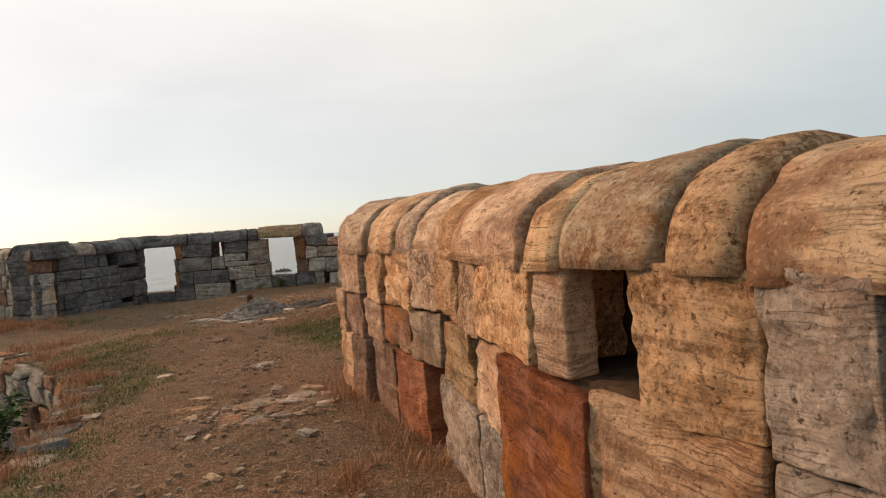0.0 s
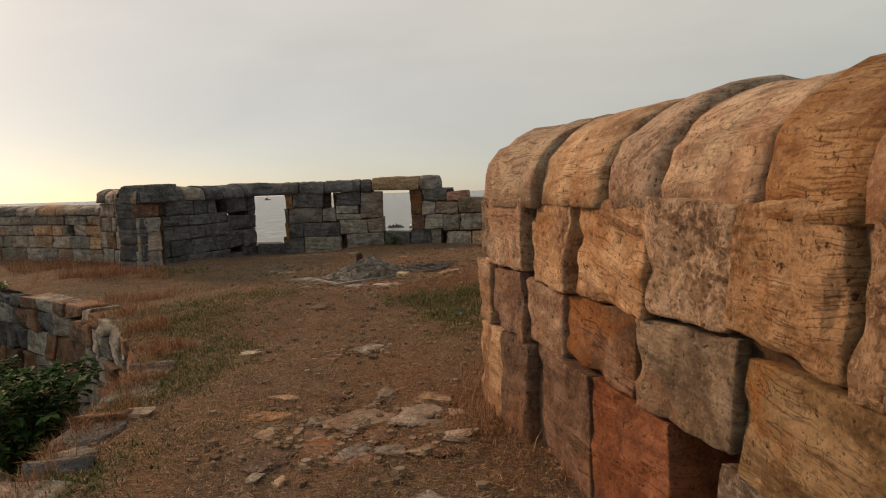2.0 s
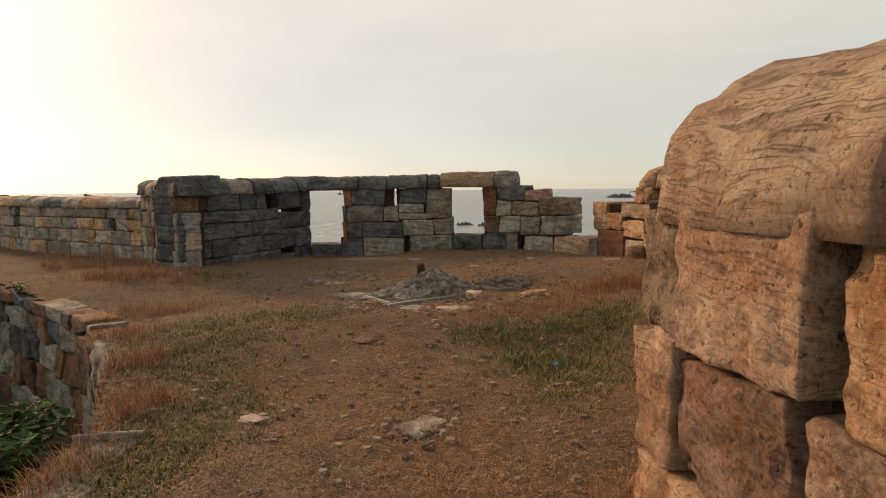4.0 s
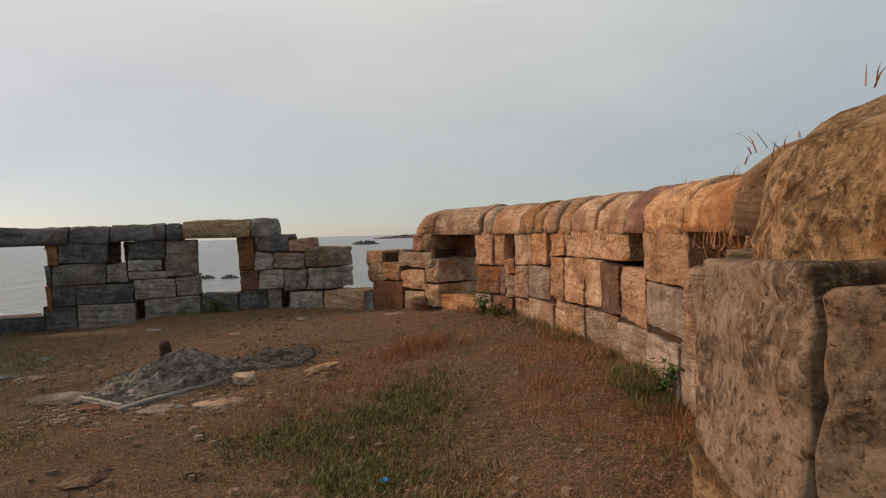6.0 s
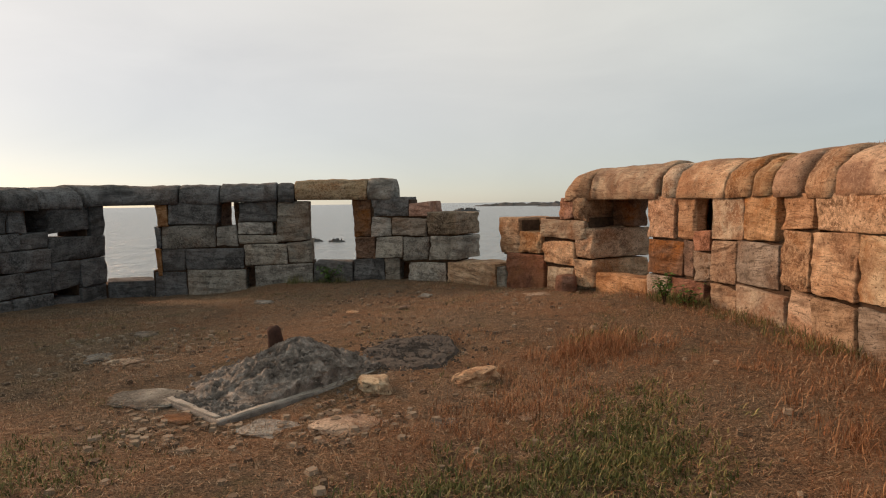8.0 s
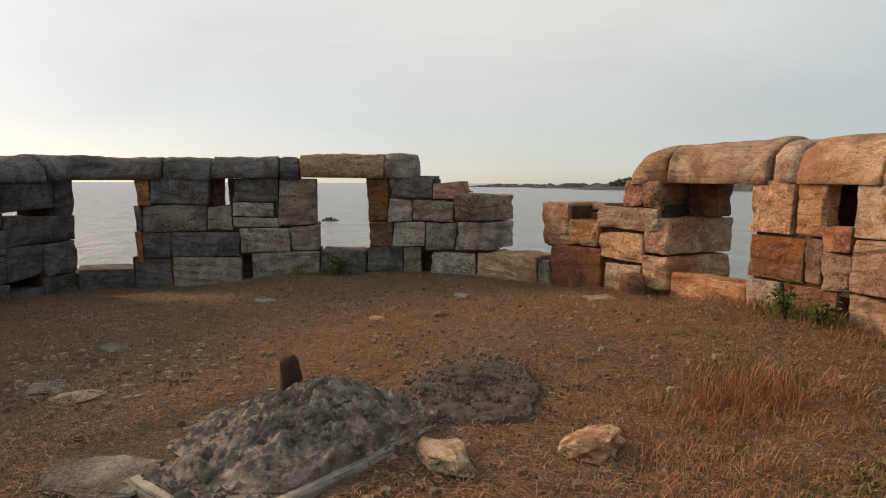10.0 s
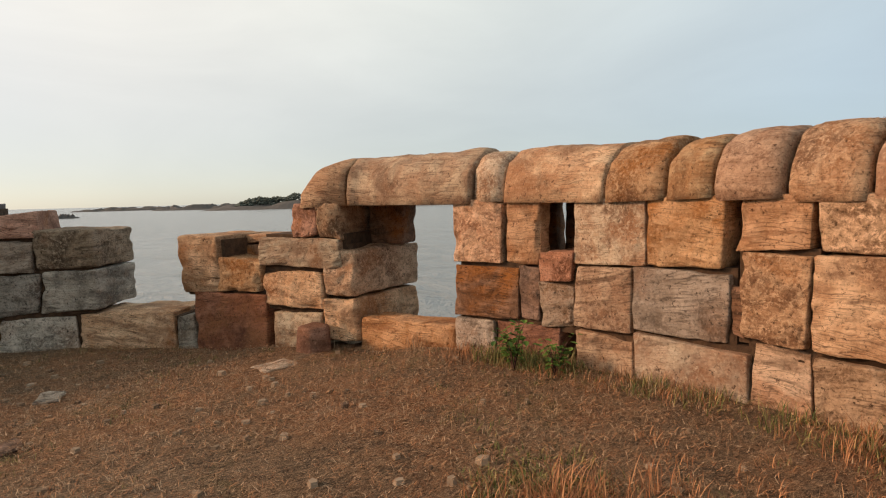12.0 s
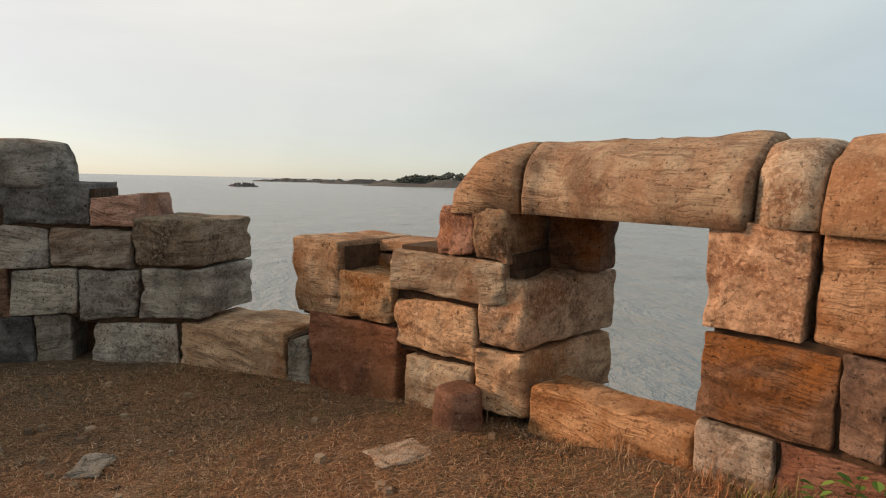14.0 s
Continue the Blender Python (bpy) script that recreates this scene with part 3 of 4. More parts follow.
def skirt():
    """The rampart's outer face down to the sea, under the parapet."""
    verts, faces = [], []
    ss = np.arange(0, wall_line.l[-1], 0.5)
    for s in ss:
        p, t = wall_line.at(s), wall_line.tangent(s, 0.4)
        o = Vector((t.y, -t.x, 0))
        for e, z in ((0.25, -.02 + float(ground_z(p.x, p.y))), (1.25, -.25), (2.0, -7.5)):
            verts.append(p + o * e + Vector((0, 0, z)))
    for i in range(len(ss) - 1):
        for j in range(2):
            faces.append([i * 3 + j, i * 3 + j + 1, i * 3 + j + 4, i * 3 + j + 3])
    tagged(thing("rampart_outer_face", verts, faces, M_MORTAR), "weathered rampart face falling to the sea", "rampart", kind="structure")


skirt()


def island(name, cx, cy, length, width, height, turn, label, seed):
    """A low rocky island."""
    n, m = 40, 9
    verts, faces = [], []
    for i in range(n):
        u = i / (n - 1) * 2 - 1
        for j in range(m):
            v = j / (m - 1) * 2 - 1
            e = max(0, 1 - u * u) ** 0.6 * max(0, 1 - v * v) ** 0.7
            h = height * e * (0.55 + 0.7 * noise.noise(Vector((u * 7, v * 3, seed)))) - 0.4
            verts.append((u * length / 2, v * width / 2, h))
    for i in range(n - 1):
        for j in range(m - 1):
            faces.append([i * m + j, (i + 1) * m + j, (i + 1) * m + j + 1, i * m + j + 1])
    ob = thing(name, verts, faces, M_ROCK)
    ob.matrix_basis = pose(cx, cy, -7, 0, 0, turn)
    return tagged(ob, label, "island" if length > 30 else "sea rock")


def bearing(deg, dist):
    """A place on the sea, degrees to the right of +y."""
    return math.sin(radians(deg)) * dist, math.cos(radians(deg)) * dist


# ---- the parapet ----
NEAR_UPPER = [(3.4, 4.2, .9, 1.45, "y"), (4.2, 4.9, .9, 1.42, "t"), (4.9, 5.6, .92, 1.42, "g"), (5.6, 5.93, .92, 1.42, "g"), (5.93, 6.42, .92, 1.42, "y"), (6.8, 7.04, .96, 1.46, "t"),
              (7.04, 7.8, 1.0, 1.46, "y"), (7.8, 8.31, .98, 1.45, "y"), (8.31, 8.85, 1.0, 1.44, "y"), (8.85, 9.33, 1.0, 1.44, "y"), (9.33, 9.96, .97, 1.44, "t"),
              (10.03, 10.57, .96, 1.42, "t"), (10.63, 11.17, 1.0, 1.42, "t"), (11.17, 11.5, 1.03, 1.42, "v"), (11.5, 12.12, .98, 1.42, "v")]
NEAR_MID = [(3.4, 5.2, .4, .9, "t"), (5.2, 5.93, .4, .92, "g"), (5.93, 6.67, .36, .95, "t"), (7.53, 8.02, .5, .97, "t"), (8.02, 8.82, .52, .97, "v"), (8.82, 9.42, .58, .98, "v"),
            (9.42, 10.14, .6, .96, "d"), (10.14, 10.67, .57, .95, "t"), (10.67, 11.2, .56, .99, "d"), (11.2, 11.5, .55, 1.02, "y")]
NEAR_LOW = [(3.4, 5.3, -.4, .4, "g"), (5.3, 6.0, -.4, .4, "t"), (6.0, 6.67, -.4, .36, "t"), (6.67, 7.53, -.4, .94, "x"), (7.53, 7.95, -.4, .5, "g"), (7.95, 8.9, -.4, .52, "g"),
            (9.18, 9.82, -.4, .58, "r"), (9.82, 10.57, -.4, .58, "d"), (10.57, 10.98, -.4, .56, "d"), (10.98, 11.5, -.4, .55, "t"), (11.5, 12.12, -.4, .98, "v")]
BULGE = [(12.12, 12.5, -.4, 1.42, "v"), (12.5, 12.9, -.4, 1.0, "v"), (12.9, 13.55, -.4, .98, "t"), (13.55, 14.2, -.4, .97, "y"), (13.62, 14.2, .98, 1.49, "t"), (14.2, 15.15, -.2, .6, "y")]
RIGHT_A = [(15.2, 16.27, 1.07, 1.47, "t"), (16.66, 18.38, 1.2, 1.53, "y"), (18.4, 18.8, 1.2, 1.52, "o"), (15.2, 16.29, .66, 1.06, "g"), (16.29, 16.9, .62, 1.16, "o"), (16.9, 17.34, .65, 1.17, "d"),
           (17.34, 17.85, .67, 1.2, "p"), (17.85, 18.4, .64, 1.2, "t"), (18.4, 18.78, .66, 1.19, "t"), (15.2, 15.53, -.1, .65, "g"), (15.53, 16.3, -.1, .6, "g"), (16.3, 17.0, -.1, .6, "g"),
           (17.0, 17.83, -.1, .63, "g"), (17.83, 18.38, -.1, .62, "y"), (18.38, 18.72, -.1, .65, "y")]
RIGHT_B = [(18.88, 19.42, 1.06, 1.48, "y"), (19.42, 20.02, 1.04, 1.49, "p"), (20.02, 20.32, .88, 1.12, "k"), (20.32, 20.64, 1.0, 1.47, "o"), (20.66, 21.12, 1.0, 1.48, "o"),
           (18.85, 19.52, .6, 1.05, "g"), (19.52, 20.01, .56, 1.03, "t"), (20.01, 20.32, .52, .87, "g"), (20.32, 20.51, .56, .99, "d"), (20.51, 21.12, .54, .98, "d"),
           (18.72, 19.5, -.1, .58, "p"), (19.5, 20.0, -.1, .53, "t"), (20.16, 20.74, -.1, .53, "r"), (20.74, 21.12, -.1, .53, "g"), (18.76, 18.86, .66, .98, "d")]
STEPS = [(21.12, 22.16, -.1, .44, "o"), (22.2, 22.55, .63, 1.1, "t"), (22.2, 22.55, .2, .62, "t"), (22.55, 23.28, .5, .87, "t"), (22.35, 23.29, .9, 1.2, "p"),
         (22.6, 23.14, -.2, .46, "p"), (23.28, 23.85, .63, .97, "t"), (23.24, 24.2, -.2, .62, "r"), (23.83, 24.38, .6, 1.22, "y"), (22.6, 22.9, 1.2, 1.53, "k"), (22.34, 22.6, 1.18, 1.53, "t")]
POST = [(24.2, 24.46, -.2, .36, "s"), (24.46, 25.59, -.2, .38, "t"), (25.6, 26.36, -.2, .35, "s"), (26.53, 26.83, -.2, .43, "s"), (26.83, 27.45, -.2, .42, "b"),
        (25.35, 25.94, .4, .86, "s"), (25.94, 26.46, .38, .84, "s"), (26.46, 27.0, .43, .84, "s"), (27.0, 27.4, .42, .84, "d"), (25.35, 25.98, .87, 1.31, "v"), (25.97, 26.68, .85, 1.21, "g"), (26.68, 27.08, .84, 1.22, "s"), (27.08, 27.44, .84, 1.58, "d"), (25.9, 26.33, 1.22, 1.5, "k"), (26.33, 27.06, 1.23, 1.6, "b")]
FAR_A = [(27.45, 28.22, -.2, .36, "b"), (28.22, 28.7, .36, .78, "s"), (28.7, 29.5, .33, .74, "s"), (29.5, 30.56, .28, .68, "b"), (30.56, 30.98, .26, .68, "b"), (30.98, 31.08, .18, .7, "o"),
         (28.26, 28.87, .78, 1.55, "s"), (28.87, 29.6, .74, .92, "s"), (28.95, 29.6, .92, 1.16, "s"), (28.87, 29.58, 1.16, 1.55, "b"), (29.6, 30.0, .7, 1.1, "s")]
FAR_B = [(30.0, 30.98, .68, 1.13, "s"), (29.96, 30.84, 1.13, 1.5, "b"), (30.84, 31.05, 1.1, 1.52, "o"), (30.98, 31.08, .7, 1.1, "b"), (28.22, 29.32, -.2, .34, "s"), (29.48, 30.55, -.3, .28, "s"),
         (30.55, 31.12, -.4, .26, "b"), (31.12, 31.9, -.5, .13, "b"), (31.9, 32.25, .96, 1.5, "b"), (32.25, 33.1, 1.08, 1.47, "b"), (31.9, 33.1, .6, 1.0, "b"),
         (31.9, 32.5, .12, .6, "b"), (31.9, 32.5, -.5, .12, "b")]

wall_near = structure("wall_near", "tall parapet of warm tan sandstone blocks, worn and stained", "parapet wall")
near = NEAR_UPPER + NEAR_MID + NEAR_LOW + [st for st in BULGE if st[0] != 12.9]
thin = [st for st in near if st[0] == 6.8]
near = [st for st in near if st[0] != 6.8]
for s0, s1, push in ((0, 9.9, 0), (9.9, 10.5, -.03), (10.5, 12.1, -.07), (12.1, 99, 0)):
    lay(wall_line, wall_near, [st for st in near if s0 <= st[0] < s1], 0.5, push=push, rough=0.03, skew=0.018, rnd=0.014, joint=0.002, top=(1.38, 1.47))
# thin facing over an added hollow, so that the niche stays dark
lay(wall_line, wall_near, thin, 0.16, rough=0.02, skew=0.012, rnd=0.022, top=(1.38, 1.47))
mortar(wall_line, wall_near, near, 0.065, 1.0)
lay(wall_line, wall_near, [st for st in BULGE if st[0] == 12.9], 0.6, push=-0.12, rough=0.03, rnd=0.03)
lay(wall_line, wall_near, [(12.95, 13.6, .98, 1.38, "t")], 0.6, push=-0.17, rough=0.035, rnd=0.07)
# dark blocks added deep in the niche and low gap to blacken them
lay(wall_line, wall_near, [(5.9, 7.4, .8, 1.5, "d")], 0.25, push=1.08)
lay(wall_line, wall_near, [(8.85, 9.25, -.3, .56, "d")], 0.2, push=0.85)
coping(wall_line, wall_near, [2.6, 3.6, 4.6, 5.3, 5.97, 6.26, 6.8, 7.11, 8.25, 8.72, 9.28, 9.7, 10.43], "tTOTypTtOTtT", 1.3, (1.43, 1.43), (1.79, 1.97), over=0.01, nose=0.06)
coping(wall_line, wall_near, [10.43, 11.38], "T", 1.2, (1.42, 1.42), (1.97, 1.97), over=0.06, nose=0.1)
coping(wall_line, wall_near, [11.39, 12.1], "v", 1.0, (1.42, 1.43), (1.83, 1.78), over=-0.09, nose=0.06)
coping(wall_line, wall_near, [12.12, 12.95], "v", 1.2, (1.43, 1.44), (1.73, 1.71), over=-0.14, nose=0.05)

wall_right = structure("wall_right", "sunlit parapet of orange and grey sandstone blocks", "parapet wall")
right = RIGHT_A + RIGHT_B
thin = [st for st in right if st[0] in (16.66, 20.32) and st[3] > 1.4]
right = [st for st in right if st not in thin]
lay(wall_line, wall_right, right, 0.62, rough=0.024, skew=0.011, rnd=0.013, top=(1.4, 1.53))
# thin facings: the hollow left behind them darkens the slits
lay(wall_line, wall_right, thin, 0.18, rough=0.02, skew=0.012, top=(1.4, 1.53))
mortar(wall_line, wall_right, right, 0.05, 0.8)
# added dark backing that closes the openings so they look black
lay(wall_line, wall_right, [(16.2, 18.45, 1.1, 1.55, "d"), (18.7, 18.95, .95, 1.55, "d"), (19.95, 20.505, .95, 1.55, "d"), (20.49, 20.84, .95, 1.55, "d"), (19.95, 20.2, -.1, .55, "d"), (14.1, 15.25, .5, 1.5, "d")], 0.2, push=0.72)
coping(wall_line, wall_right, [12.97, 13.44, 15.3, 16.22, 16.66, 17.19, 17.44, 18.13, 18.55, 18.95, 19.27, 19.74, 20.65, 20.93, 22.28, 22.8], "TOtkTtOtoTtTpTO", 0.95, (1.49, 1.5), (1.89, 1.98), over=0.03, nose=0.08, taper=0.42)

ruin_steps = structure("wall_ruined_steps", "half-ruined parapet end stepped down in loose blocks", "parapet wall")
lay(wall_line, ruin_steps, [st for st in STEPS if st[0] not in (21.12, 22.2)], 0.92, rough=0.03, skew=0.016, rnd=0.018)
lay(wall_line, ruin_steps, [STEPS[0]], 0.36, rough=0.025, skew=0.03, rnd=0.03)
lay(wall_line, ruin_steps, [st for st in STEPS if st[0] == 22.2], 1.0, rough=0.035, skew=0.012, rnd=0.04, splay=-0.36)
mortar(wall_line, ruin_steps, STEPS[1:], 0.07, 0.85)
lay(wall_line, ruin_steps, [(22.75, 23.83, 1.1, 1.21, "o")], 0.5, push=0.42, rough=0.02)
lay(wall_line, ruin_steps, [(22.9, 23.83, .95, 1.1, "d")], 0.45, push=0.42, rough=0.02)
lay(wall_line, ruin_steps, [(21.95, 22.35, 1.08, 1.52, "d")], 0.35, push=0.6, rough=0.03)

ruin_post = structure("wall_ruined_post", "shaded grey block pier broken off in steps", "parapet wall")
lay(wall_line, ruin_post, [st for st in POST if not 25.3 < st[0] < 25.5], 0.8, rough=0.03, skew=0.016, rnd=0.018)
lay(wall_line, ruin_post, [st for st in POST if 25.3 < st[0] < 25.5], 0.85, rough=0.03, skew=0.012, rnd=0.03, splay=-0.14)
mortar(wall_line, ruin_post, POST, 0.06, 0.72)
# dark block added behind the gap for its shade
lay(wall_line, ruin_post, [(26.3, 26.6, -.2, .45, "d")], 0.2, push=0.4)

wall_far = structure("wall_far", "dark shaded parapet with two large square openings", "parapet wall")
# backlit stretch: its shade is put in by using only the dark stone
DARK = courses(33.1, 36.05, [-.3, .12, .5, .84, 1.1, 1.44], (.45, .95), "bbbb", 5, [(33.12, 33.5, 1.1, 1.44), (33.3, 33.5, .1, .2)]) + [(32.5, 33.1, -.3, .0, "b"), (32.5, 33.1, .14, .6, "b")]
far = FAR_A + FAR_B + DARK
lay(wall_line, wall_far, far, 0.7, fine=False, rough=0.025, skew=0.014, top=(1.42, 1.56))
# dark blocks put behind slots and slits in place of their shade
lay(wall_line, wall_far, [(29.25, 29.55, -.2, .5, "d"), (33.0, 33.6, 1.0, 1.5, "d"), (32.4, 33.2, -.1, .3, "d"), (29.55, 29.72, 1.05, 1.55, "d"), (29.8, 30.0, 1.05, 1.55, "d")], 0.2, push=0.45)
mortar(wall_line, wall_far, far, 0.06, 0.62)
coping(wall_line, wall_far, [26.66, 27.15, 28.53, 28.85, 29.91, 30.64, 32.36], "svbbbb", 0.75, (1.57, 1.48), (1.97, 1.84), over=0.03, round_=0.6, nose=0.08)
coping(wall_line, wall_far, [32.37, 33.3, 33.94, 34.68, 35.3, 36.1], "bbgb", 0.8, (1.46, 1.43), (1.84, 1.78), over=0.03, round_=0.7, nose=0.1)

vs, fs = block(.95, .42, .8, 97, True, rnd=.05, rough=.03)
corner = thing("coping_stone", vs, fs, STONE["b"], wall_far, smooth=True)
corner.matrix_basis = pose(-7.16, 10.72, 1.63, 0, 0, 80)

wall_left = structure("wall_left", "long low curtain wall of small grey-tan blocks", "curtain wall")
LEFT_A = courses(36.2, 38.4, [-.3, .35, .75, 1.1, 1.43], (.3, .62), "gsgds", 11, [(37.3, 37.45, .75, 1.1)])
LEFT_B = courses(38.4, 54.2, [-.3, .3, .62, .9, 1.15], (.35, .85), "gstsg", 12, [(39.5, 39.75, .62, .9), (44, 44.3, .62, 1.15), (48.5, 48.8, .62, .9)])
left = LEFT_A + LEFT_B
lay(wall_line, wall_left, left, 0.5, fine=False, rough=0.025)
mortar(wall_line, wall_left, left, 0.09, 0.6)
coping(wall_line, wall_left, [36.15, 36.6, 37.0, 37.4, 37.9, 38.45], "gbg", 0.8, (1.43, 1.43), (1.79, 1.76), over=0.03, round_=0.8)
coping(wall_line, wall_left, [38.46 + k * 0.83 for k in range(20)], "ggtgb", 0.7, (1.15, 1.18), (1.38, 1.52), over=0.03, round_=0.7, nose=0.06)

# ---- the sunken stair pit ----
pit_wall = structure("pit_wall", "rough dark stone lining of a sunken stairwell", "retaining wall")
PIT_STONES = courses(0.2, pit_line.l[-1], [-2.3, -1.75, -1.2, -.75, -.38, -.16], (.35, .8), "dsbds", 21)
lay(pit_line, pit_wall, PIT_STONES, 0.4, fine=False, rough=0.04, skew=0.04)
mortar(pit_line, pit_wall, PIT_STONES, 0.09, 0.5)
bm = bmesh.new()
bmesh.ops.create_grid(bm, x_segments=30, y_segments=30, size=7, matrix=Matrix.Translation((-7.5, 3.0, -2.1)))
for v in bm.verts:
    v.co.z += noise.noise(v.co * 1.3) * 0.15
tagged(part("pit_floor", bm, M_PIT_EARTH), "dark earth floor of the stairwell", "floor", kind="structure")

# ---- loose things in the bastion ----
def rough_lump(name, w, d, h, mat, seed, label="", category="stone", group="", parent=None, rnd=0.5):
    """A broken stone lying on the ground, its foot at the origin."""
    tv, faces = PLAIN
    q = tv / (1 + rnd * (np.linalg.norm(tv, axis=1, keepdims=True) - 1))
    rs = random.Random(seed)
    sx, sy = rs.uniform(-.25, .25), rs.uniform(-.25, .25)
    verts = []
    for p in q:
        a = 1 + noise_at(p, 0.9, seed) * 0.45 + noise_at(p, 2.6, seed + 3) * 0.22
        verts.append(((p[0] + p[1] * sx) * w / 2 * a, (p[1] + p[0] * sy) * d / 2 * a, max(-0.2 * h, (p[2] * a * 0.5 + 0.32) * h)))
    ob = thing(name, verts, faces, mat, parent)
    ob.rotation_euler.z = rs.uniform(0, 6.28)
    if label:
        tagged(ob, label, category, group)
    return ob


def slab_frame():
    """The square hearth slab: corner, along, across."""
    return Vector((-1.773, 7.26, 0)), Vector((.656, .754, 0)), Vector((-.754, .656, 0))


def hearth():
    c, u, v = slab_frame()
    vs, fs = block(1.7, 0.16, 0.82, 31, True, rnd=0.02, rough=0.012, skew=0.008)
    slab = thing("hearth_slab", vs, fs, M_CONC, smooth=True)
    m = Matrix(((u.x, v.x, 0, 0), (u.y, v.y, 0, 0), (0, 0, 1, 0), (0, 0, 0, 1)))
    m.translation = c + u * 0.85 + v * 0.41 + Vector((0, 0, -0.05))
    slab.matrix_basis = m
    tagged(slab, "square pale concrete slab dusted with ash", "slab")
    for along, at, w in ((True, -.36, 1.66), (False, -.8, .7)):
        vs, fs = block(w, 0.035, 0.05, 33 + along, True, rnd=0.015, rough=0.02, skew=0.006)
        rim = thing("rim", vs, fs, M_RIM, slab, "pale worn raised rim", smooth=True)
        rim.location = (0 if along else at, at if along else 0.02, 0.077)
        rim.rotation_euler.z = 0.012 if along else math.pi / 2
    # ash heap
    n_r, n_a = 84, 200
    verts, faces = [], []
    cx, cy = -1.48, 8.36
    for i in range(n_r):
        for j in range(n_a):
            an = 2 * math.pi * j / n_a
            edge = 0.78 + 0.14 * noise.noise(Vector((math.cos(an) * 1.6, math.sin(an) * 1.6, 4)))
            edge *= 1.25 if math.sin(an - 0.85) > 0 and math.cos(an - 0.85) < 0.3 else 1.0
            r = edge * (i / (n_r - 1)) ** 0.8
            x, y = cx + r * math.cos(an), cy + r * math.sin(an)
            du, dv = (Vector((x, y, 0)) - c).dot(u), (Vector((x, y, 0)) - c).dot(v)
            if dv < 0.07:
                x, y = x + v.x * (0.07 - dv), y + v.y * (0.07 - dv)
            h = 0.25 * math.exp(-(r / 0.42) ** 1.8) + 0.035 * math.exp(-(r / 0.65) ** 2)
            h += (noise.noise(Vector((x * 6, y * 6, 0))) * 0.05 + abs(noise.noise(Vector((x * 15, y * 15, 5)))) * 0.05 + noise.noise(Vector((x * 34, y * 34, 2))) * 0.022 + noise.noise(Vector((x * 70, y * 70, 8))) * 0.012) * min(1, (edge - r) * 6)
            k = i / (n_r - 1)
            verts.append((x, y, 0.042 + h - 0.03 * k ** 3 - (0 if abs(du - .85) < .8 and 0 < dv < 0.8 else 0.05 * k)))
    for i in range(n_r - 1):
        for j in range(n_a):
            j2 = (j + 1) % n_a
            faces.append([i * n_a + j, (i + 1) * n_a + j, (i + 1) * n_a + j2, i * n_a + j2])
    heap = thing("ash_heap", verts, faces, M_ASH, smooth=True)
    tagged(heap, "low heap of cold grey ash and cinders on the slab", "ash heap")
    # cinders on the heap
    rs = random.Random(3)
    bv, bf = [], []
    for _ in range(1800):
        an, r = rs.uniform(0, 6.28), abs(rs.gauss(0, 0.36))
        x, y = cx + r * math.cos(an), cy + r * math.sin(an)
        z = 0.055 + 0.25 * math.exp(-(r / 0.42) ** 1.8) + 0.04 * math.exp(-(r / 0.65) ** 2)
        e = rs.uniform(0.006, 0.022) * rs.choice((1, 1, 1, 1.7))
        k = len(bv)
        for dx, dy, dz in ((1, 0, 0), (-.6, .9, 0), (-.6, -.9, 0), (0, 0, 1.0)):
            bv.append((x + dx * e * rs.uniform(.7, 1.3), y + dy * e, z - e * 0.3 + dz * e))
        bf += [[k, k + 1, k + 3], [k + 1, k + 2, k + 3], [k + 2, k, k + 3]]
    for _ in range(2600):                        # grit strewn over the whole slab
        p = c + u * rs.uniform(.05, 1.65) + v * rs.uniform(.06, .78)
        e, k = rs.uniform(.004, .016), len(bv)
        for dx, dy, dz in ((1, 0, 0), (-.6, .9, 0), (-.6, -.9, 0), (0, 0, 1.0)):
            bv.append((p.x + dx * e * rs.uniform(.7, 1.3), p.y + dy * e, 0.034 + dz * e))
        bf += [[k, k + 1, k + 3], [k + 1, k + 2, k + 3], [k + 2, k, k + 3]]
    tagged(thing("cinders", bv, bf, M_ASH, heap), kind="stuff")
    # burnt post
    n = 12
    pv, pf = [], []
    for i, (z, r) in enumerate(((0, .066), (.07, .06), (.15, .055), (.22, .056), (.245, .03))):
        for j in range(n):
            an = 6.283 * j / n
            rr = r * (1 + 0.22 * noise.noise(Vector((math.cos(an) * 2, math.sin(an) * 2, z * 6))))
            top = 0.05 * noise.noise(Vector((math.cos(an) * 2, math.sin(an) * 2, 9))) if i >= 3 else 0
            pv.append((rr * math.cos(an) * 1.15, rr * math.sin(an) * 0.8, z + top))
    for i in range(4):
        for j in range(n):
            pf.append([i * n + j, i * n + (j + 1) % n, (i + 1) * n + (j + 1) % n, (i + 1) * n + j])
    pf.append([4 * n + j for j in range(n)])
    post = thing("burnt_post", pv, pf, M_STUMP, smooth=True)
    post.matrix_basis = pose(-1.74, 8.7, 0.15, 4, -5, 20)
    tagged(post, "short charred timber stump standing in the ash", "wooden stump")
    # charred litter beside the slab
    verts, faces = [], []
    for i in range(10):
        for j in range(40):
            an = 6.283 * j / 40
            r = i / 9 * (0.62 + 0.2 * noise.noise(Vector((math.cos(an) * 2, math.sin(an) * 2, 1))))
            x, y = -.52 + r * math.cos(an) * 0.75, 8.95 + r * math.sin(an)
            verts.append((x, y, float(ground_z(x, y)) + 0.035 + 0.02 * noise.noise(Vector((x * 9, y * 9, 2))) - (0.05 if i == 9 else 0)))
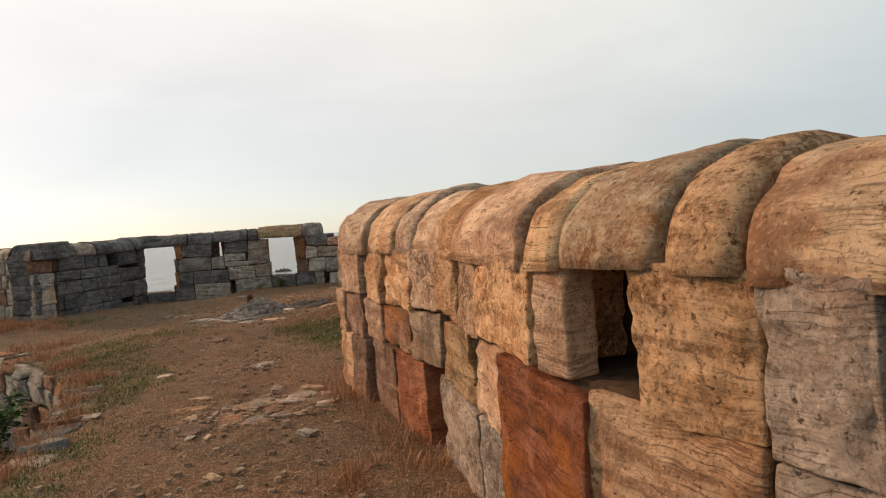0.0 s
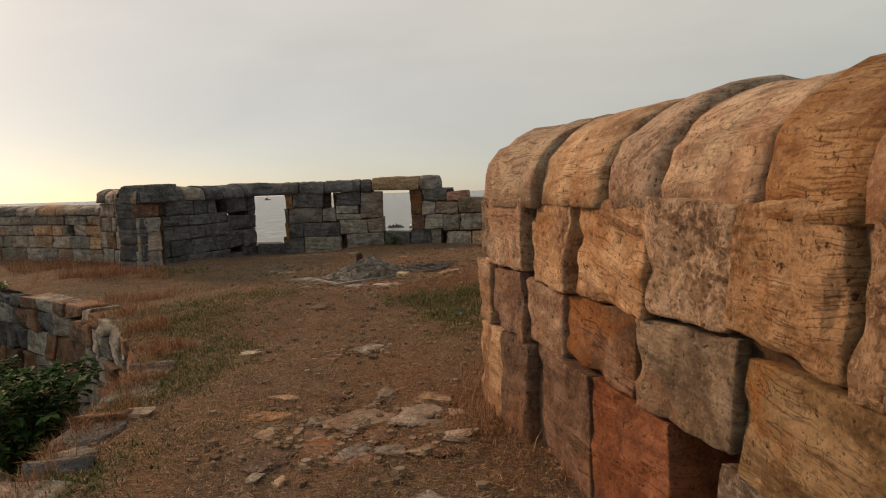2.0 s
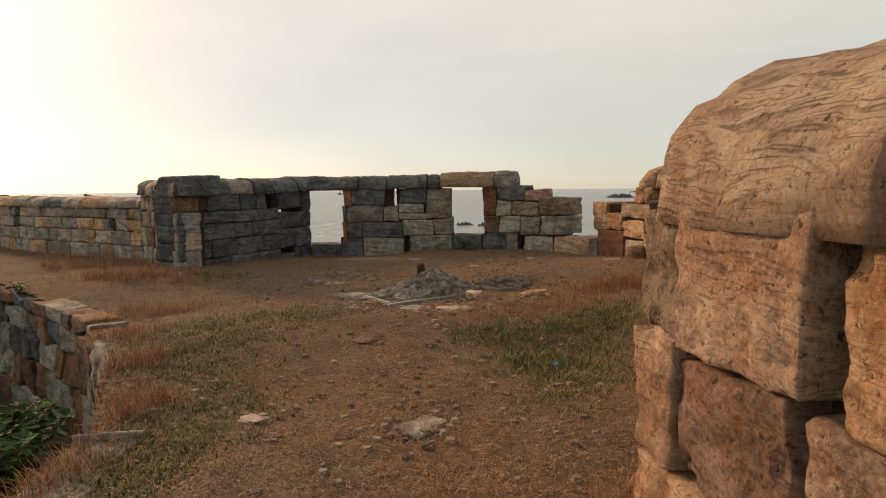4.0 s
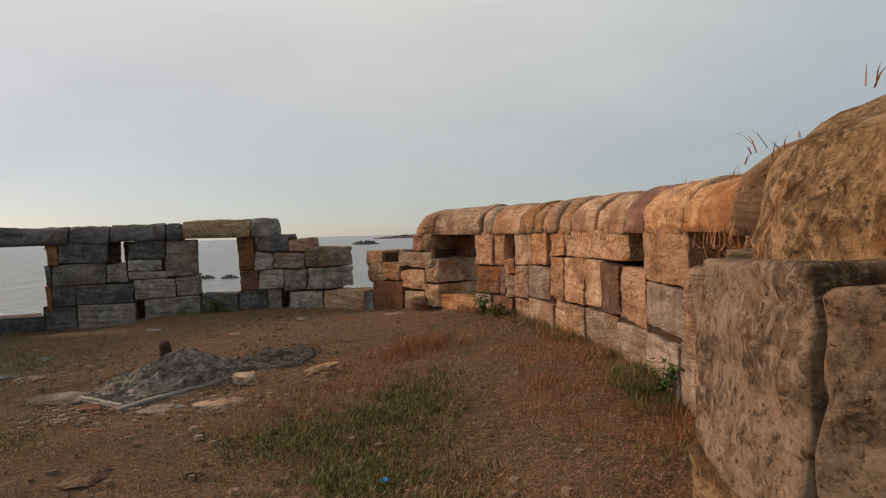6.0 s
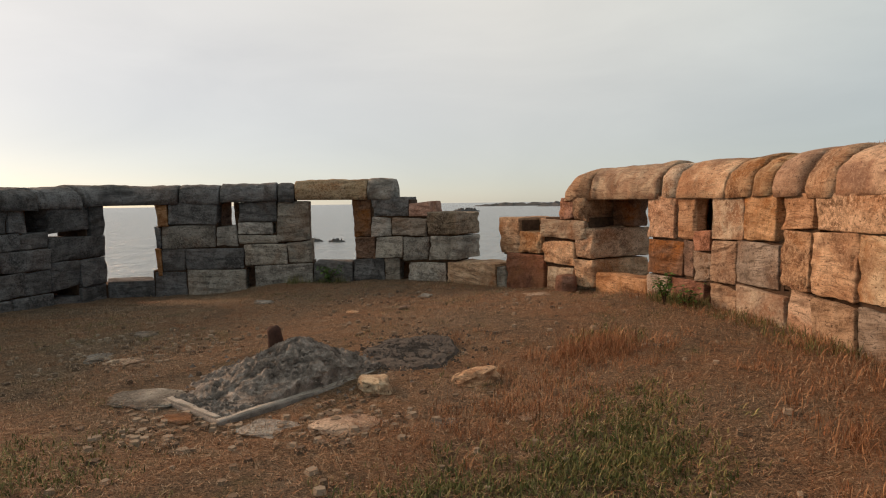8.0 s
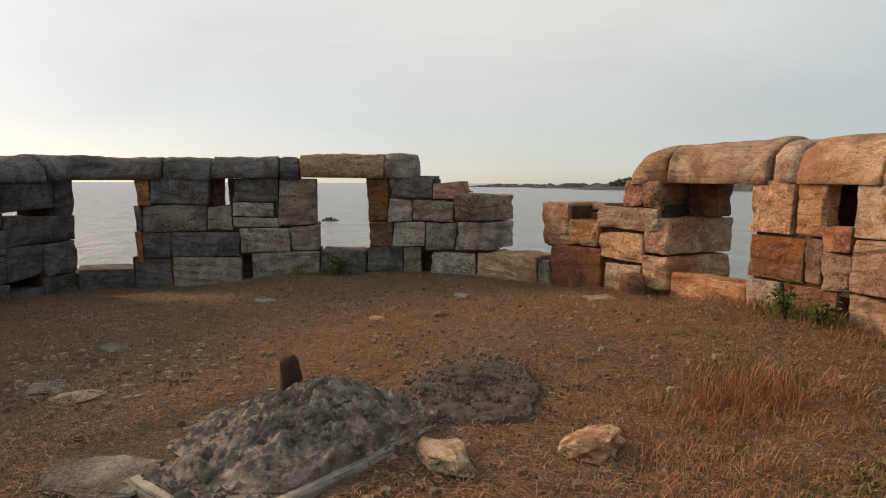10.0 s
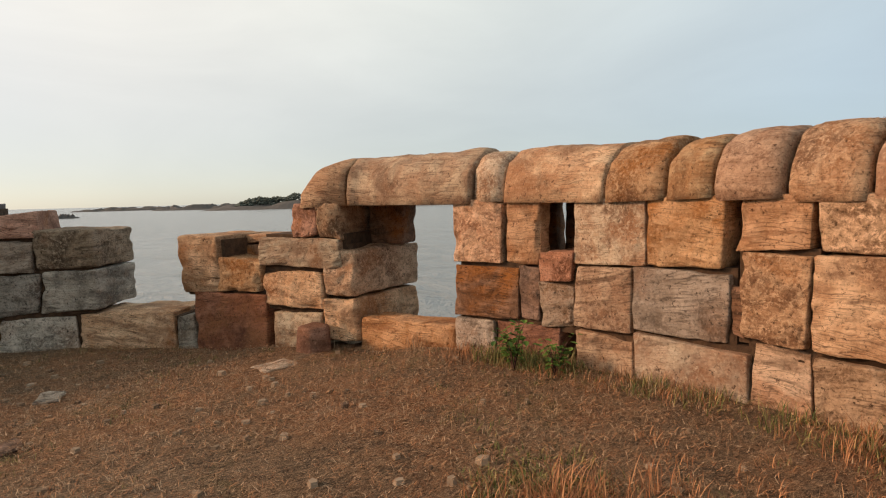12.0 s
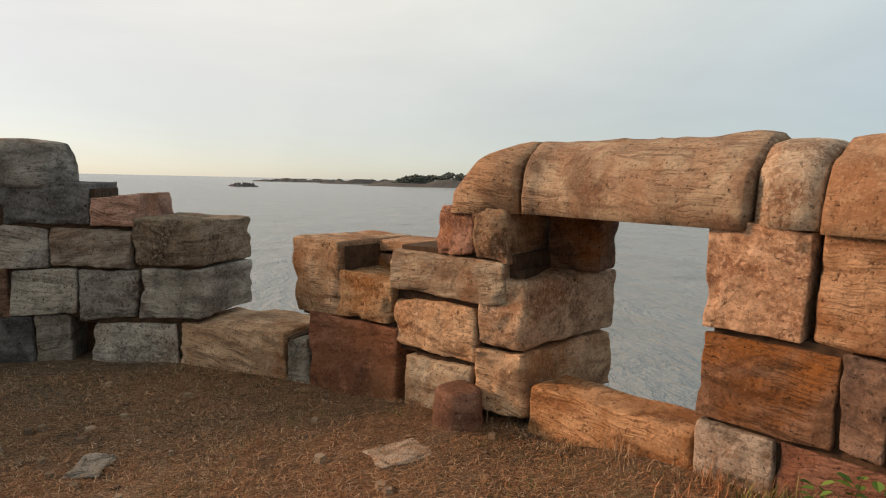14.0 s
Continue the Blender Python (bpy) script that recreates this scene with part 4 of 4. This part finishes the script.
    for i in range(9):
        for j in range(40):
            faces.append([i * 40 + j, (i + 1) * 40 + j, (i + 1) * 40 + (j + 1) % 40, i * 40 + (j + 1) % 40])
    for _ in range(1700):
        an, r = rs.uniform(0, 6.28), abs(rs.gauss(0, 0.36))
        x, y, e = -.52 + r * math.cos(an) * 0.8, 8.95 + r * math.sin(an), rs.uniform(.005, .018)
        z, k = float(ground_z(x, y)) + 0.03, len(verts)
        verts += [(x + dx * e * rs.uniform(.7, 1.5), y + dy * e, z + dz * e) for dx, dy, dz in ((1, 0, 0), (-.6, .9, 0), (-.6, -.9, 0), (0, 0, 1))]
        faces += [[k, k + 1, k + 3], [k + 1, k + 2, k + 3], [k + 2, k, k + 3]]
    tagged(thing("charred_litter", verts, faces, M_CHAR), "patch of black charred litter beside the slab", "charcoal", kind="stuff")


hearth()

# place and span of single stones on the ground
ROCKS = [(.03, 1.74, .42), (.42, 1.78, .36), (-.43, 1.08, .3), (-.72, 1.85, .3), (-.82, 3.5, .28), (-.42, 3.73, .3), (-1.71, 3.73, .2), (-1.87, 1.93, .24), (-1.8, 1.13, .26),
         (.52, 2.12, .25), (-.13, 1.22, .3), (-3.7, 9.33, .3), (-3.33, 9.14, .28), (-3.74, 10.43, .3), (-2.93, 12.61, .26), (-1.42, 11.47, .16), (-.71, 11.49, .18),
         (-2.56, 7.87, .5), (-.79, 7.94, .3), (0.03, 8.05, .3), (-1.44, 7.2, .34), (-.94, 7.22, .4), (-2.1, 7.38, .22), (-.24, 7.15, .14), (.31, 7.2, .12), (1.2, 12.0, .32), (-.44, 12.56, .24), (-1.54, 5.81, .3)]
for k, (x, y, w) in enumerate(ROCKS):
    flat = 0.12 if w > 0.27 else 0.25
    if k in (18, 19):
        flat = 0.45
    tone = "t" if k == 19 else "pgstds"[k % 6] if k not in (2, 27) else "d"
    rock = rough_lump("loose_stone", w * 1.15, w * 0.8, w * flat, STONE[tone], 50 + k, {"p": "pale broken stone lying flat in the dust", "g": "grey broken stone lying in dry grass", "s": "ash-grey broken stone in the dust",
                      "t": "tan broken stone half sunk in earth", "d": "dark flat stone flush with the earth"}[tone], "loose stone", "loose stones on the ground")
    rock.location = (x, y, float(ground_z(x, y)) - 0.01)

rs = random.Random(77)
for k in range(44):
    x, y, w = rs.gauss(.1, .42), rs.gauss(1.45, .42), rs.uniform(.05, .2)
    tone = "pdsgd"[k % 5]
    rock = rough_lump("flat_stone", w * 1.2, w * .8, w * rs.uniform(.14, .28), STONE[tone], 120 + k, {"p": "pale flat stone plate on the path", "t": "tan flat stone plate on the path",
                      "g": "grey flat stone plate on the path", "s": "ash-grey flat stone plate on the path", "d": "dark flat stone plate on the path"}[tone], "loose stone", "flat stones on the path", rnd=0.25)
    rock.location = (x, y, float(ground_z(x, y)) - 0.005)

n_a, vs, fs = 20, [], []
rings = ((-.2, .17), (.0, .165), (.1, .16), (.185, .152), (.2, .135), (.205, .06))
for z, r in rings:
    for j in range(n_a):
        an = 2 * math.pi * j / n_a
        rr = r * (1 + 0.09 * noise.noise(Vector((math.cos(an) * 1.5, math.sin(an) * 1.5, z * 4))))
        vs.append((rr * math.cos(an), rr * math.sin(an), z + 0.015 * noise.noise(Vector((math.cos(an), math.sin(an), 4)))))
for i in range(len(rings) - 1):
    fs += [[i * n_a + j, i * n_a + (j + 1) % n_a, (i + 1) * n_a + (j + 1) % n_a, (i + 1) * n_a + j] for j in range(n_a)]
fs.append([(len(rings) - 1) * n_a + j for j in range(n_a)])
stub = thing("column_stub", vs, fs, STONE["k"], smooth=True)
stub.location = (1.68, 12.3, float(ground_z(1.68, 12.3)) + 0.04)
tagged(stub, "short pinkish round stone stub against the wall", "stone stub")

for k, (x, y, z, w) in enumerate(((-4.15, 1.1, -.75, 4.3), (-4.3, 1.75, -1.05, 4.2), (-4.4, 2.4, -1.35, 4.1))):
    vs, fs = block(w, 0.32, 0.7, 80 + k, True, rnd=0.04, rough=0.03)
    step = thing("stone_step", vs, fs, STONE["g"], smooth=True)
    step.location = (x, y, z)
    tagged(step, "worn grey stone step leading down the pit", "stone step", "steps of the stairwell")
    vs, fs = block(w, 0.7 + 0.6, 0.7, 85 + k, False, rnd=0.04, rough=0.03)
    under = thing("step_base", vs, fs, STONE["d"], step, smooth=True)
    under.location = (0, 0, -.16 - .65)


# ---- grass and weeds ----
def blades(name, xyz, height, width, mat, label, category, spread=0.5, seed=1, lie=False):
    """Many single blades as one mesh; xyz (n, 3) feet, height (n,)."""
    g = np.random.RandomState(seed)
    n = len(xyz)
    an = g.uniform(0, 2 * np.pi, n)
    lean = np.abs(g.normal(0, spread, n)) if not lie else g.uniform(1.15, 1.5, n)
    d = np.stack([np.cos(an) * np.sin(lean), np.sin(an) * np.sin(lean), np.cos(lean)], -1)
    droop = np.stack([np.cos(an), np.sin(an), -0.6 * np.ones(n)], -1) * (0.16 if not lie else 0.02)
    side = np.stack([-np.sin(an), np.cos(an), np.zeros(n)], -1) * (width * g.uniform(.6, 1.3, n))[:, None]
    h = height[:, None]
    mid, tip = xyz + d * h * 0.55, xyz + (d + droop) * h
    v = np.stack([xyz - side, xyz + side, mid + side * .8, mid - side * .8, tip], 1).reshape(-1, 3)
    k = np.arange(n)[:, None] * 5
    faces = (k + [[0, 1, 2, 3]]).tolist() + (k + [[3, 2, 4]]).tolist()
    ob = thing(name, v.tolist(), faces, mat)
    return tagged(ob, label, category, kind="stuff")


def feet(patches, seed, drop=0.01):
    """Feet of blades in round patches (x, y, rx, ry, count, height)."""
    g = np.random.RandomState(seed)
    pts, hs = [], []
    for x, y, rx, ry, n, h in patches:
        n = int(n)
        # tufts within the patch
        c = np.stack([g.normal(x, rx * .5, max(3, n // 28)), g.normal(y, ry * .5, max(3, n // 28))], -1)
        pick = c[g.randint(0, len(c), n)] + g.normal(0, .045, (n, 2))
        pts.append(pick)
        hs.append(h * g.uniform(.35, 1.1, n))
    p, h = np.concatenate(pts), np.concatenate(hs)
    ok = inside(GROUND_POLY, p[:, 0], p[:, 1]) & ~inside(PIT_POLY, p[:, 0], p[:, 1])
    p, h = p[ok], h[ok]
    return np.c_[p, ground_z(p[:, 0], p[:, 1]) - drop], h


def along_wall(s0, s1, n, near_, far_, h, seed):
    g = np.random.RandomState(seed)
    m = max(4, n // 60)
    pick = (g.uniform(0, 1, n) ** 1.7 * m).astype(int)
    ss = g.uniform(s0, s1, m)[pick] + g.normal(0, .07, n)
    off = near_ + (far_ - near_) * g.uniform(0, 1, n) ** 1.6
    pts = []
    for s, o in zip(ss, off):
        p, t = wall_line.at(s), wall_line.tangent(s)
        pts.append((p.x - t.y * o, p.y + t.x * o))
    p = np.array(pts)
    return np.c_[p, ground_z(p[:, 0], p[:, 1]) - .01], h * g.uniform(.3, 1.1, n) * g.uniform(.4, 1.1, m)[pick]


def join(*sets):
    return np.concatenate([s[0] for s in sets]), np.concatenate([s[1] for s in sets])


GREEN = [(-3.1, 5.0, .8, .9, 4200, .1), (-2.5, 3.8, .7, .7, 3200, .09), (-2.2, 3.0, .5, .5, 1200, .08), (-2.9, 6.6, .8, .5, 1800, .1), (0, 6.2, .65, .5, 2400, .12), (-5.9, 9.6, .7, .4, 700, .13), (-1.9, 2.4, .3, .5, 400, .08), (-3.7, 5.9, .9, .7, 1700, .1),
         (.35, 5.35, .6, .6, 2800, .12), (.75, 6.4, .5, .6, 2400, .12), (1.0, 7.2, .4, .5, 1000, .1), (2.45, 4.6, .25, .4, 600, .16), (2.6, 5.9, .16, .3, 500, .18), (1.74, 5.2, .2, .2, 250, .07), (-2.1, 2.3, .3, .6, 1200, .11), (-1.5, 1.0, .45, .7, 1300, .09), (-1.3, -.3, .4, .8, 1200, .09), (-2.0, 3.3, .5, .6, 1500, .11), (.45, 4.6, .35, .5, 900, .09), (.9, 5.0, .3, .5, 700, .09), (1.3, 8.9, .4, .4, 700, .1)]
RUST = [(1.08, 8.6, .45, .38, 2300, .21), (1.2, 8.3, .6, .4, 1800, .12), (.6, 7.7, .5, .6, 1500, .13), (-7.2, 9.2, 1.4, .5, 3500, .3), (-9.5, 10.6, 1.6, .5, 2000, .3), (-2.5, 2.4, .22, .7, 1500, .2), (-2.9, 3.7, .3, .5, 900, .2),
        (-5.2, 7.2, 1.0, .5, 1800, .22), (-4.4, 5.7, .5, .5, 1200, .2), (.6, 8.4, .5, .5, 700, .1), (-2.0, .9, .25, .5, 900, .18), (2.6, 5.1, .25, .5, 700, .15), (-2.02, 1.7, .14, .6, 600, .2), (-2.3, 2.7, .16, .5, 500, .2), (-2.65, 3.7, .2, .5, 600, .22), (-3.5, 4.7, .3, .4, 1200, .22),
        (-.3, 6.9, .5, .4, 900, .1), (.1, 7.3, .4, .4, 900, .12), (.3, 9.3, .6, .4, 500, .09), (1.25, -.5, .2, .6, 500, .18), (-1.75, .2, .2, .5, 900, .2), (1.9, 6.2, .3, .8, 1200, .12), (2.2, 7.6, .3, .8, 900, .1)]
GREEN = [(x, y, rx, ry, n * 2.1, h * .7) for x, y, rx, ry, n, h in GREEN]
blades("green_grass", *feet(GREEN, 5), .0042, M_GREEN, "tufts of short green grass in dry turf", "grass", 1.0, 11)
blades("rust_grass", *join(feet(RUST, 6), along_wall(8.0, 12.3, 3000, .02, .4, .22, 1), along_wall(14.5, 21.2, 3600, .04, .5, .17, 2), along_wall(36.5, 46, 1600, .05, .7, .3, 3)), .0021, M_RUST,
       "rust-red dry grass in clumps and along walls", "grass", 1.0, 12)
blades("wall_foot_grass", *join(along_wall(15.2, 20.8, 1800, .04, .35, .17, 4), along_wall(9.4, 12.4, 900, .0, .3, .25, 5), along_wall(21.4, 22.4, 300, .0, .2, .2, 6)), .002, M_STRAW,
       "straw-coloured dry grass at the wall foot", "grass", 0.95, 13)
blades("wall_foot_green", *join(along_wall(15.2, 17.0, 1500, .05, .4, .2, 7), along_wall(17.5, 20.6, 1700, .05, .4, .17, 8), along_wall(20.0, 20.7, 900, .05, .4, .22, 18), along_wall(27.6, 28.6, 600, .02, .3, .25, 9)), .003, M_GREEN,
       "green weeds growing at the wall foot", "grass", 0.9, 14)


def litter(name, n, x0, x1, y0, y1, lo, hi, width, mat, label, seed, lie=True):
    g = np.random.RandomState(seed)
    p = np.stack([g.uniform(x0, x1, n), g.uniform(y0, y1, n)], -1)
    keep = inside(GROUND_POLY, p[:, 0], p[:, 1]) & ~inside(PIT_POLY, p[:, 0], p[:, 1])
    # bare trodden places and the hearth stay clear
    bare = np.array([noise.noise(Vector((a * 0.9, b2 * 0.9, 1.5))) + 0.6 * noise.noise(Vector((a * 3, b2 * 3, 7.5))) for a, b2 in p])
    c, u, v = slab_frame()
    du, dv = (p[:, 0] - c.x) * u.x + (p[:, 1] - c.y) * u.y, (p[:, 0] - c.x) * v.x + (p[:, 1] - c.y) * v.y
    keep &= (bare > g.uniform(-1.15, .1, n)) & ~((du > -.1) & (du < 1.8) & (dv > -.1) & (dv < 1.45)) & (np.hypot(p[:, 0] + .52, p[:, 1] - 8.95) > .5)
    p = p[keep]
    z = ground_z(p[:, 0], p[:, 1]) + g.uniform(.012, .03, len(p))
    blades(name, np.c_[p, z], g.uniform(lo, hi, len(p)), width, mat, label, "straw", 0.9, seed, lie)


litter("straw_litter", 200000, -5, 3.2, -2.0, 14.8, .015, .065, .0014, M_STRAW, "trampled dry straw lying over the earth", 21)
litter("rust_litter", 150000, -3.5, 3.2, 1, 14.5, .015, .065, .0014, M_RUST, "trampled reddish straw lying over the earth", 22)
litter("short_stubble", 50000, -7, 3.2, -3.0, 14.8, .015, .04, .0015, M_STRAW, "short dry stubble standing in the earth", 23, False)


def turf():
    """Low curled tufts of dry and green grass scattered in drifts."""
    g = np.random.RandomState(61)
    for name, mat, n, seed, label, bias in (("dry_turf", M_STRAW, 2600, 62, "low curled tufts of dry turf", -.05), ("rust_turf", M_RUST, 2200, 63, "low curled tufts of reddish turf", .05),
                                            ("green_turf", M_GREEN, 3000, 64, "low tufts of olive green turf", .08)):
        c = np.stack([g.uniform(-6, 3, n), g.uniform(-2, 14.6, n)], -1)
        d = np.array([noise.noise(Vector((x * .8, y * .8, seed))) for x, y in c])
        c = c[d > bias]
        k = 14
        p = np.repeat(c, k, 0) + g.normal(0, .035, (len(c) * k, 2))
        ok = inside(GROUND_POLY, p[:, 0], p[:, 1]) & ~inside(PIT_POLY, p[:, 0], p[:, 1]) & (np.hypot(p[:, 0] + 1.4, p[:, 1] - 8.4) > 1.15)
        p = p[ok]
        blades(name, np.c_[p, ground_z(p[:, 0], p[:, 1])], g.uniform(.02, .065, len(p)), .0017, mat, label, "turf", 0.95, seed)


turf()


def chips():
    """Small stone chips strewn over the path."""
    rs = random.Random(9)
    bv, bf = [], []
    spots = [(-.2, 1.5, .8, 160), (-.4, 3.6, .5, 40), (-3.4, 9.6, .9, 220), (-2.1, 7.3, .45, 150), (-1.0, 7.25, .45, 80), (-1.2, 12.6, 1.4, 80), (-1, 4.5, 2.2, 260), (.3, -.8, .9, 120), (0, 9.8, 2.2, 220)]
    for x0, y0, sp, n in spots:
        for _ in range(n):
            x, y, e = rs.gauss(x0, sp * .6), rs.gauss(y0, sp * .6), rs.uniform(.012, .05)
            if not inside(GROUND_POLY, x, y) or inside(PIT_POLY, x, y):
                continue
            z, a = float(ground_z(x, y)), rs.uniform(0, 6.28)
            k = len(bv)
            ring = [(x + math.cos(a + q * 1.257) * e * rs.uniform(.6, 1.2), y + math.sin(a + q * 1.257) * e * rs.uniform(.6, 1.2)) for q in range(5)]
            hh = e * rs.uniform(.12, .45)
            bv += [(px, py, z - .01) for px, py in ring] + [(x + (px - x) * .75, y + (py - y) * .75, z + .012 + hh) for px, py in ring]
            bf += [[k + q, k + (q + 1) % 5, k + 5 + (q + 1) % 5, k + 5 + q] for q in range(5)] + [[k + 5 + q for q in range(5)]]
    m = leaf_mat("stone_chip", (.10, .066, .045), (.19, .135, .09), (.32, .25, .18), .9)
    tagged(thing("stone_chips", bv, bf, m), "small stone chips strewn on the path", "gravel", kind="stuff")


chips()


def leafy(name, x, y, z, height, radius, n_stem, n_leaf, size, seed, label, category):
    """A weed: bent stems with many small folded leaves."""
    rs = random.Random(seed)
    root = tagged(new(name), label, category)
    root.location = (x, y, z)
    lv, lf = [], []
    for i in range(n_stem):
        an, rr = rs.uniform(0, 6.28), radius * rs.uniform(.25, 1)
        hh = height * rs.uniform(.55, 1.05)
        pts = [Vector((math.cos(an) * rr * f ** 1.3, math.sin(an) * rr * f ** 1.3, hh * math.sin(f * 1.45))) for f in np.linspace(0, 1, 7)]
        sv, sf = [], []
        for q, p in enumerate(pts):
            r = 0.006 * (1.15 - q / 6) * (height / .4) ** .5
            sv += [(p.x + r * math.cos(w), p.y + r * math.sin(w), p.z) for w in (0, 2.09, 4.19)]
        for q in range(6):
            sf += [[q * 3 + w, q * 3 + (w + 1) % 3, q * 3 + 3 + (w + 1) % 3, q * 3 + 3 + w] for w in range(3)]
        thing("stem", sv, sf, M_STUMP, root)
        for _ in range(n_leaf):
            f = rs.uniform(.2, 1)
            q = min(5, int(f * 6))
            p = pts[q].lerp(pts[q + 1], f * 6 - q)
            yaw, pit, e = rs.uniform(0, 6.28), rs.uniform(-.6, .5), size * rs.uniform(.6, 1.25)
            d = Vector((math.cos(yaw) * math.cos(pit), math.sin(yaw) * math.cos(pit), math.sin(pit)))
            sd = Vector((-math.sin(yaw), math.cos(yaw), 0)) * e * .36
            up = Vector((0, 0, e * .12))
            a = p + d * e * .25
            k = len(lv)
            lv += [a, a + d * e * .35 + sd + up, a + d * e * .75 + sd * .7 + up, a + d * e, a + d * e * .75 - sd * .7 + up, a + d * e * .35 - sd + up, a + d * e * .5]
            lf += [[k, k + 6, k + 1], [k + 1, k + 6, k + 2], [k + 2, k + 6, k + 3], [k + 3, k + 6, k + 4], [k + 4, k + 6, k + 5], [k + 5, k + 6, k]]
    thing("foliage", lv, lf, M_BUSH if name == "bush" else M_LEAF, root)
    return root


leafy("bush", -4.3, 3.7, -2.1, 1.75, 0.8, 46, 95, .1, 1, "dense green broad-leaved bush growing in the pit", "bush")
leafy("bush", -5.2, 4.3, -2.1, 1.5, 0.75, 34, 80, .1, 2, "green leafy bush against the pit wall", "bush")
leafy("weed", 2.38, 10.25, .24, .42, .22, 9, 16, .055, 3, "green leafy weed at the foot of the wall", "weed")
leafy("weed", 2.5, 9.95, .25, .3, .2, 7, 14, .05, 4, "small green weed among dry grass stems", "weed")
leafy("weed", -2.3, 14.8, -.02, .34, .35, 12, 18, .06, 5, "dark green weed below the square opening", "weed")
leafy("weed", 2.72, 5.75, .2, .35, .28, 10, 16, .05, 6, "green weed beside the wall pillar", "weed")
leafy("weed", 2.75, 13.0, -.1, .5, .35, 10, 16, .07, 7, "green weed outside on the rampart ledge", "weed")
leafy("weed", -8.6, 8.05, -.35, .4, .3, 7, 14, .07, 8, "yellow-green weed on the pit edge", "weed")


def tuft(s, v, z, n, h, mat, seed, label):
    g = np.random.RandomState(seed)
    p, t = wall_line.at(s), wall_line.tangent(s)
    c = np.array((p.x + t.y * v, p.y - t.x * v, z))
    xyz = c + g.normal(0, 1, (n, 3)) * (.07, .07, .01)
    ob = blades("dry_tuft", xyz, h * g.uniform(.4, 1.1, n), .0025, mat, label, "grass tuft", 0.6, seed)


for k, (s, v, z, n, h) in enumerate(((14.7, .35, 1.86, 26, .12), (15.2, .35, 1.86, 30, .12), (16.2, .35, 1.87, 20, .1), (12.6, .35, 1.78, 14, .1), (13.1, .06, 1.36, 170, .17), (13.35, .1, 1.36, 150, .16), (12.85, .0, 1.46, 70, .13), (11.95, .4, 1.84, 9, .11), (12.25, .25, 1.77, 12, .1), (12.6, .2, 1.76, 12, .1), (14.3, .35, 1.86, 24, .1), (18.2, .4, 1.9, 20, .07))):
    tuft(s, v, z, n, h, M_RUST, 40 + k, "dry reddish grass tuft rooted in a coping joint")

bm = bmesh.new()
bmesh.ops.create_grid(bm, x_segments=4, y_segments=3, size=0.03)
for vtx in bm.verts:
    vtx.co.z = 0.012 * math.sin(vtx.co.x * 160) + 0.012
wrap = part("litter_wrapper", bm, M_BLUE)
wrap.location = (.45, 5.22, float(ground_z(.45, 5.22)) + .05)
tagged(wrap, "crumpled blue plastic wrapper in the grass", "litter")

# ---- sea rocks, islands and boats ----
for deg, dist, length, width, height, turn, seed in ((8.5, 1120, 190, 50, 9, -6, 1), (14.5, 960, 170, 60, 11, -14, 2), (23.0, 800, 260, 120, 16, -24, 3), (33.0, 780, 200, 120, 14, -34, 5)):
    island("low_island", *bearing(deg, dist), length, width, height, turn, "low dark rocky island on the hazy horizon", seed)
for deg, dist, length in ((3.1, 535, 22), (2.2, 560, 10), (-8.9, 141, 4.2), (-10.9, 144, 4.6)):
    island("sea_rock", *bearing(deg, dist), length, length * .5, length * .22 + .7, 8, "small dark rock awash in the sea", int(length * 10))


def woods():
    rs = random.Random(5)
    bv, bf = [], []
    for _ in range(2600):
        deg = rs.uniform(16.3, 37)
        dist = 800 + rs.uniform(-25, 25)
        x, y = bearing(deg, dist)
        env = (min(1, max(0, deg - 16.2) / 1.0) + 0.5 * math.exp(-((deg - 21.5) / 1.6) ** 2)) * (0.75 + 0.35 * noise.noise(Vector((deg * .9, 0, 0))))
        z = -7 + 4 + rs.uniform(0, 12.5) * env
        e = rs.uniform(1.2, 2.6)
        k = len(bv)
        for dx, dy, dz in ((1, 0, 0), (-1, 0, 0), (0, 1, 0), (0, -1, 0), (0, 0, .8), (0, 0, -.8)):
            bv.append((x + dx * e * rs.uniform(.7, 1.3), y + dy * e, z + dz * e * rs.uniform(.7, 1.3)))
        bf += [[k + a, k + b2, k + c] for a, b2, c in ((0, 2, 4), (2, 1, 4), (1, 3, 4), (3, 0, 4), (2, 0, 5), (1, 2, 5), (3, 1, 5), (0, 3, 5))]
    tagged(thing("far_woods", bv, bf, M_WOODS), "dark scrub woods on the far headland, lightened for haze", "woods", kind="stuff")


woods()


def boat(deg, dist, length, mast, label):
    root = tagged(new("fishing_boat"), label, "boat", "boats far out at sea")
    x, y = bearing(deg, dist)
    root.matrix_basis = pose(x, y, -7, 0, 0, -deg + 8)
    vs, fs = block(length, length * .16, length * .25, 3, True, rnd=.3, rough=.02)
    hull = thing("hull", [(vx * (1 - .25 * (vz < 0)), vy, vz + length * .06) for vx, vy, vz in vs], fs, M_BOAT, root)
    vs, fs = block(length * .25, length * .2, length * .18, 4, False, rnd=.1)
    cabin = thing("cabin", vs, fs, M_BOAT, root)
    cabin.location = (-length * .2, 0, length * .2)
    vs, fs = block(.5, mast, .5, 5, False, rnd=.1)
    pole = thing("mast", vs, fs, M_BOAT, root)
    pole.location = (0, 0, length * .1 + mast / 2)


boat(-22.6, 1120, 11, 8, "small dark fishing boat on the open sea")
boat(-43.2, 1500, 16, 11, "dark trawler on the hazy horizon")
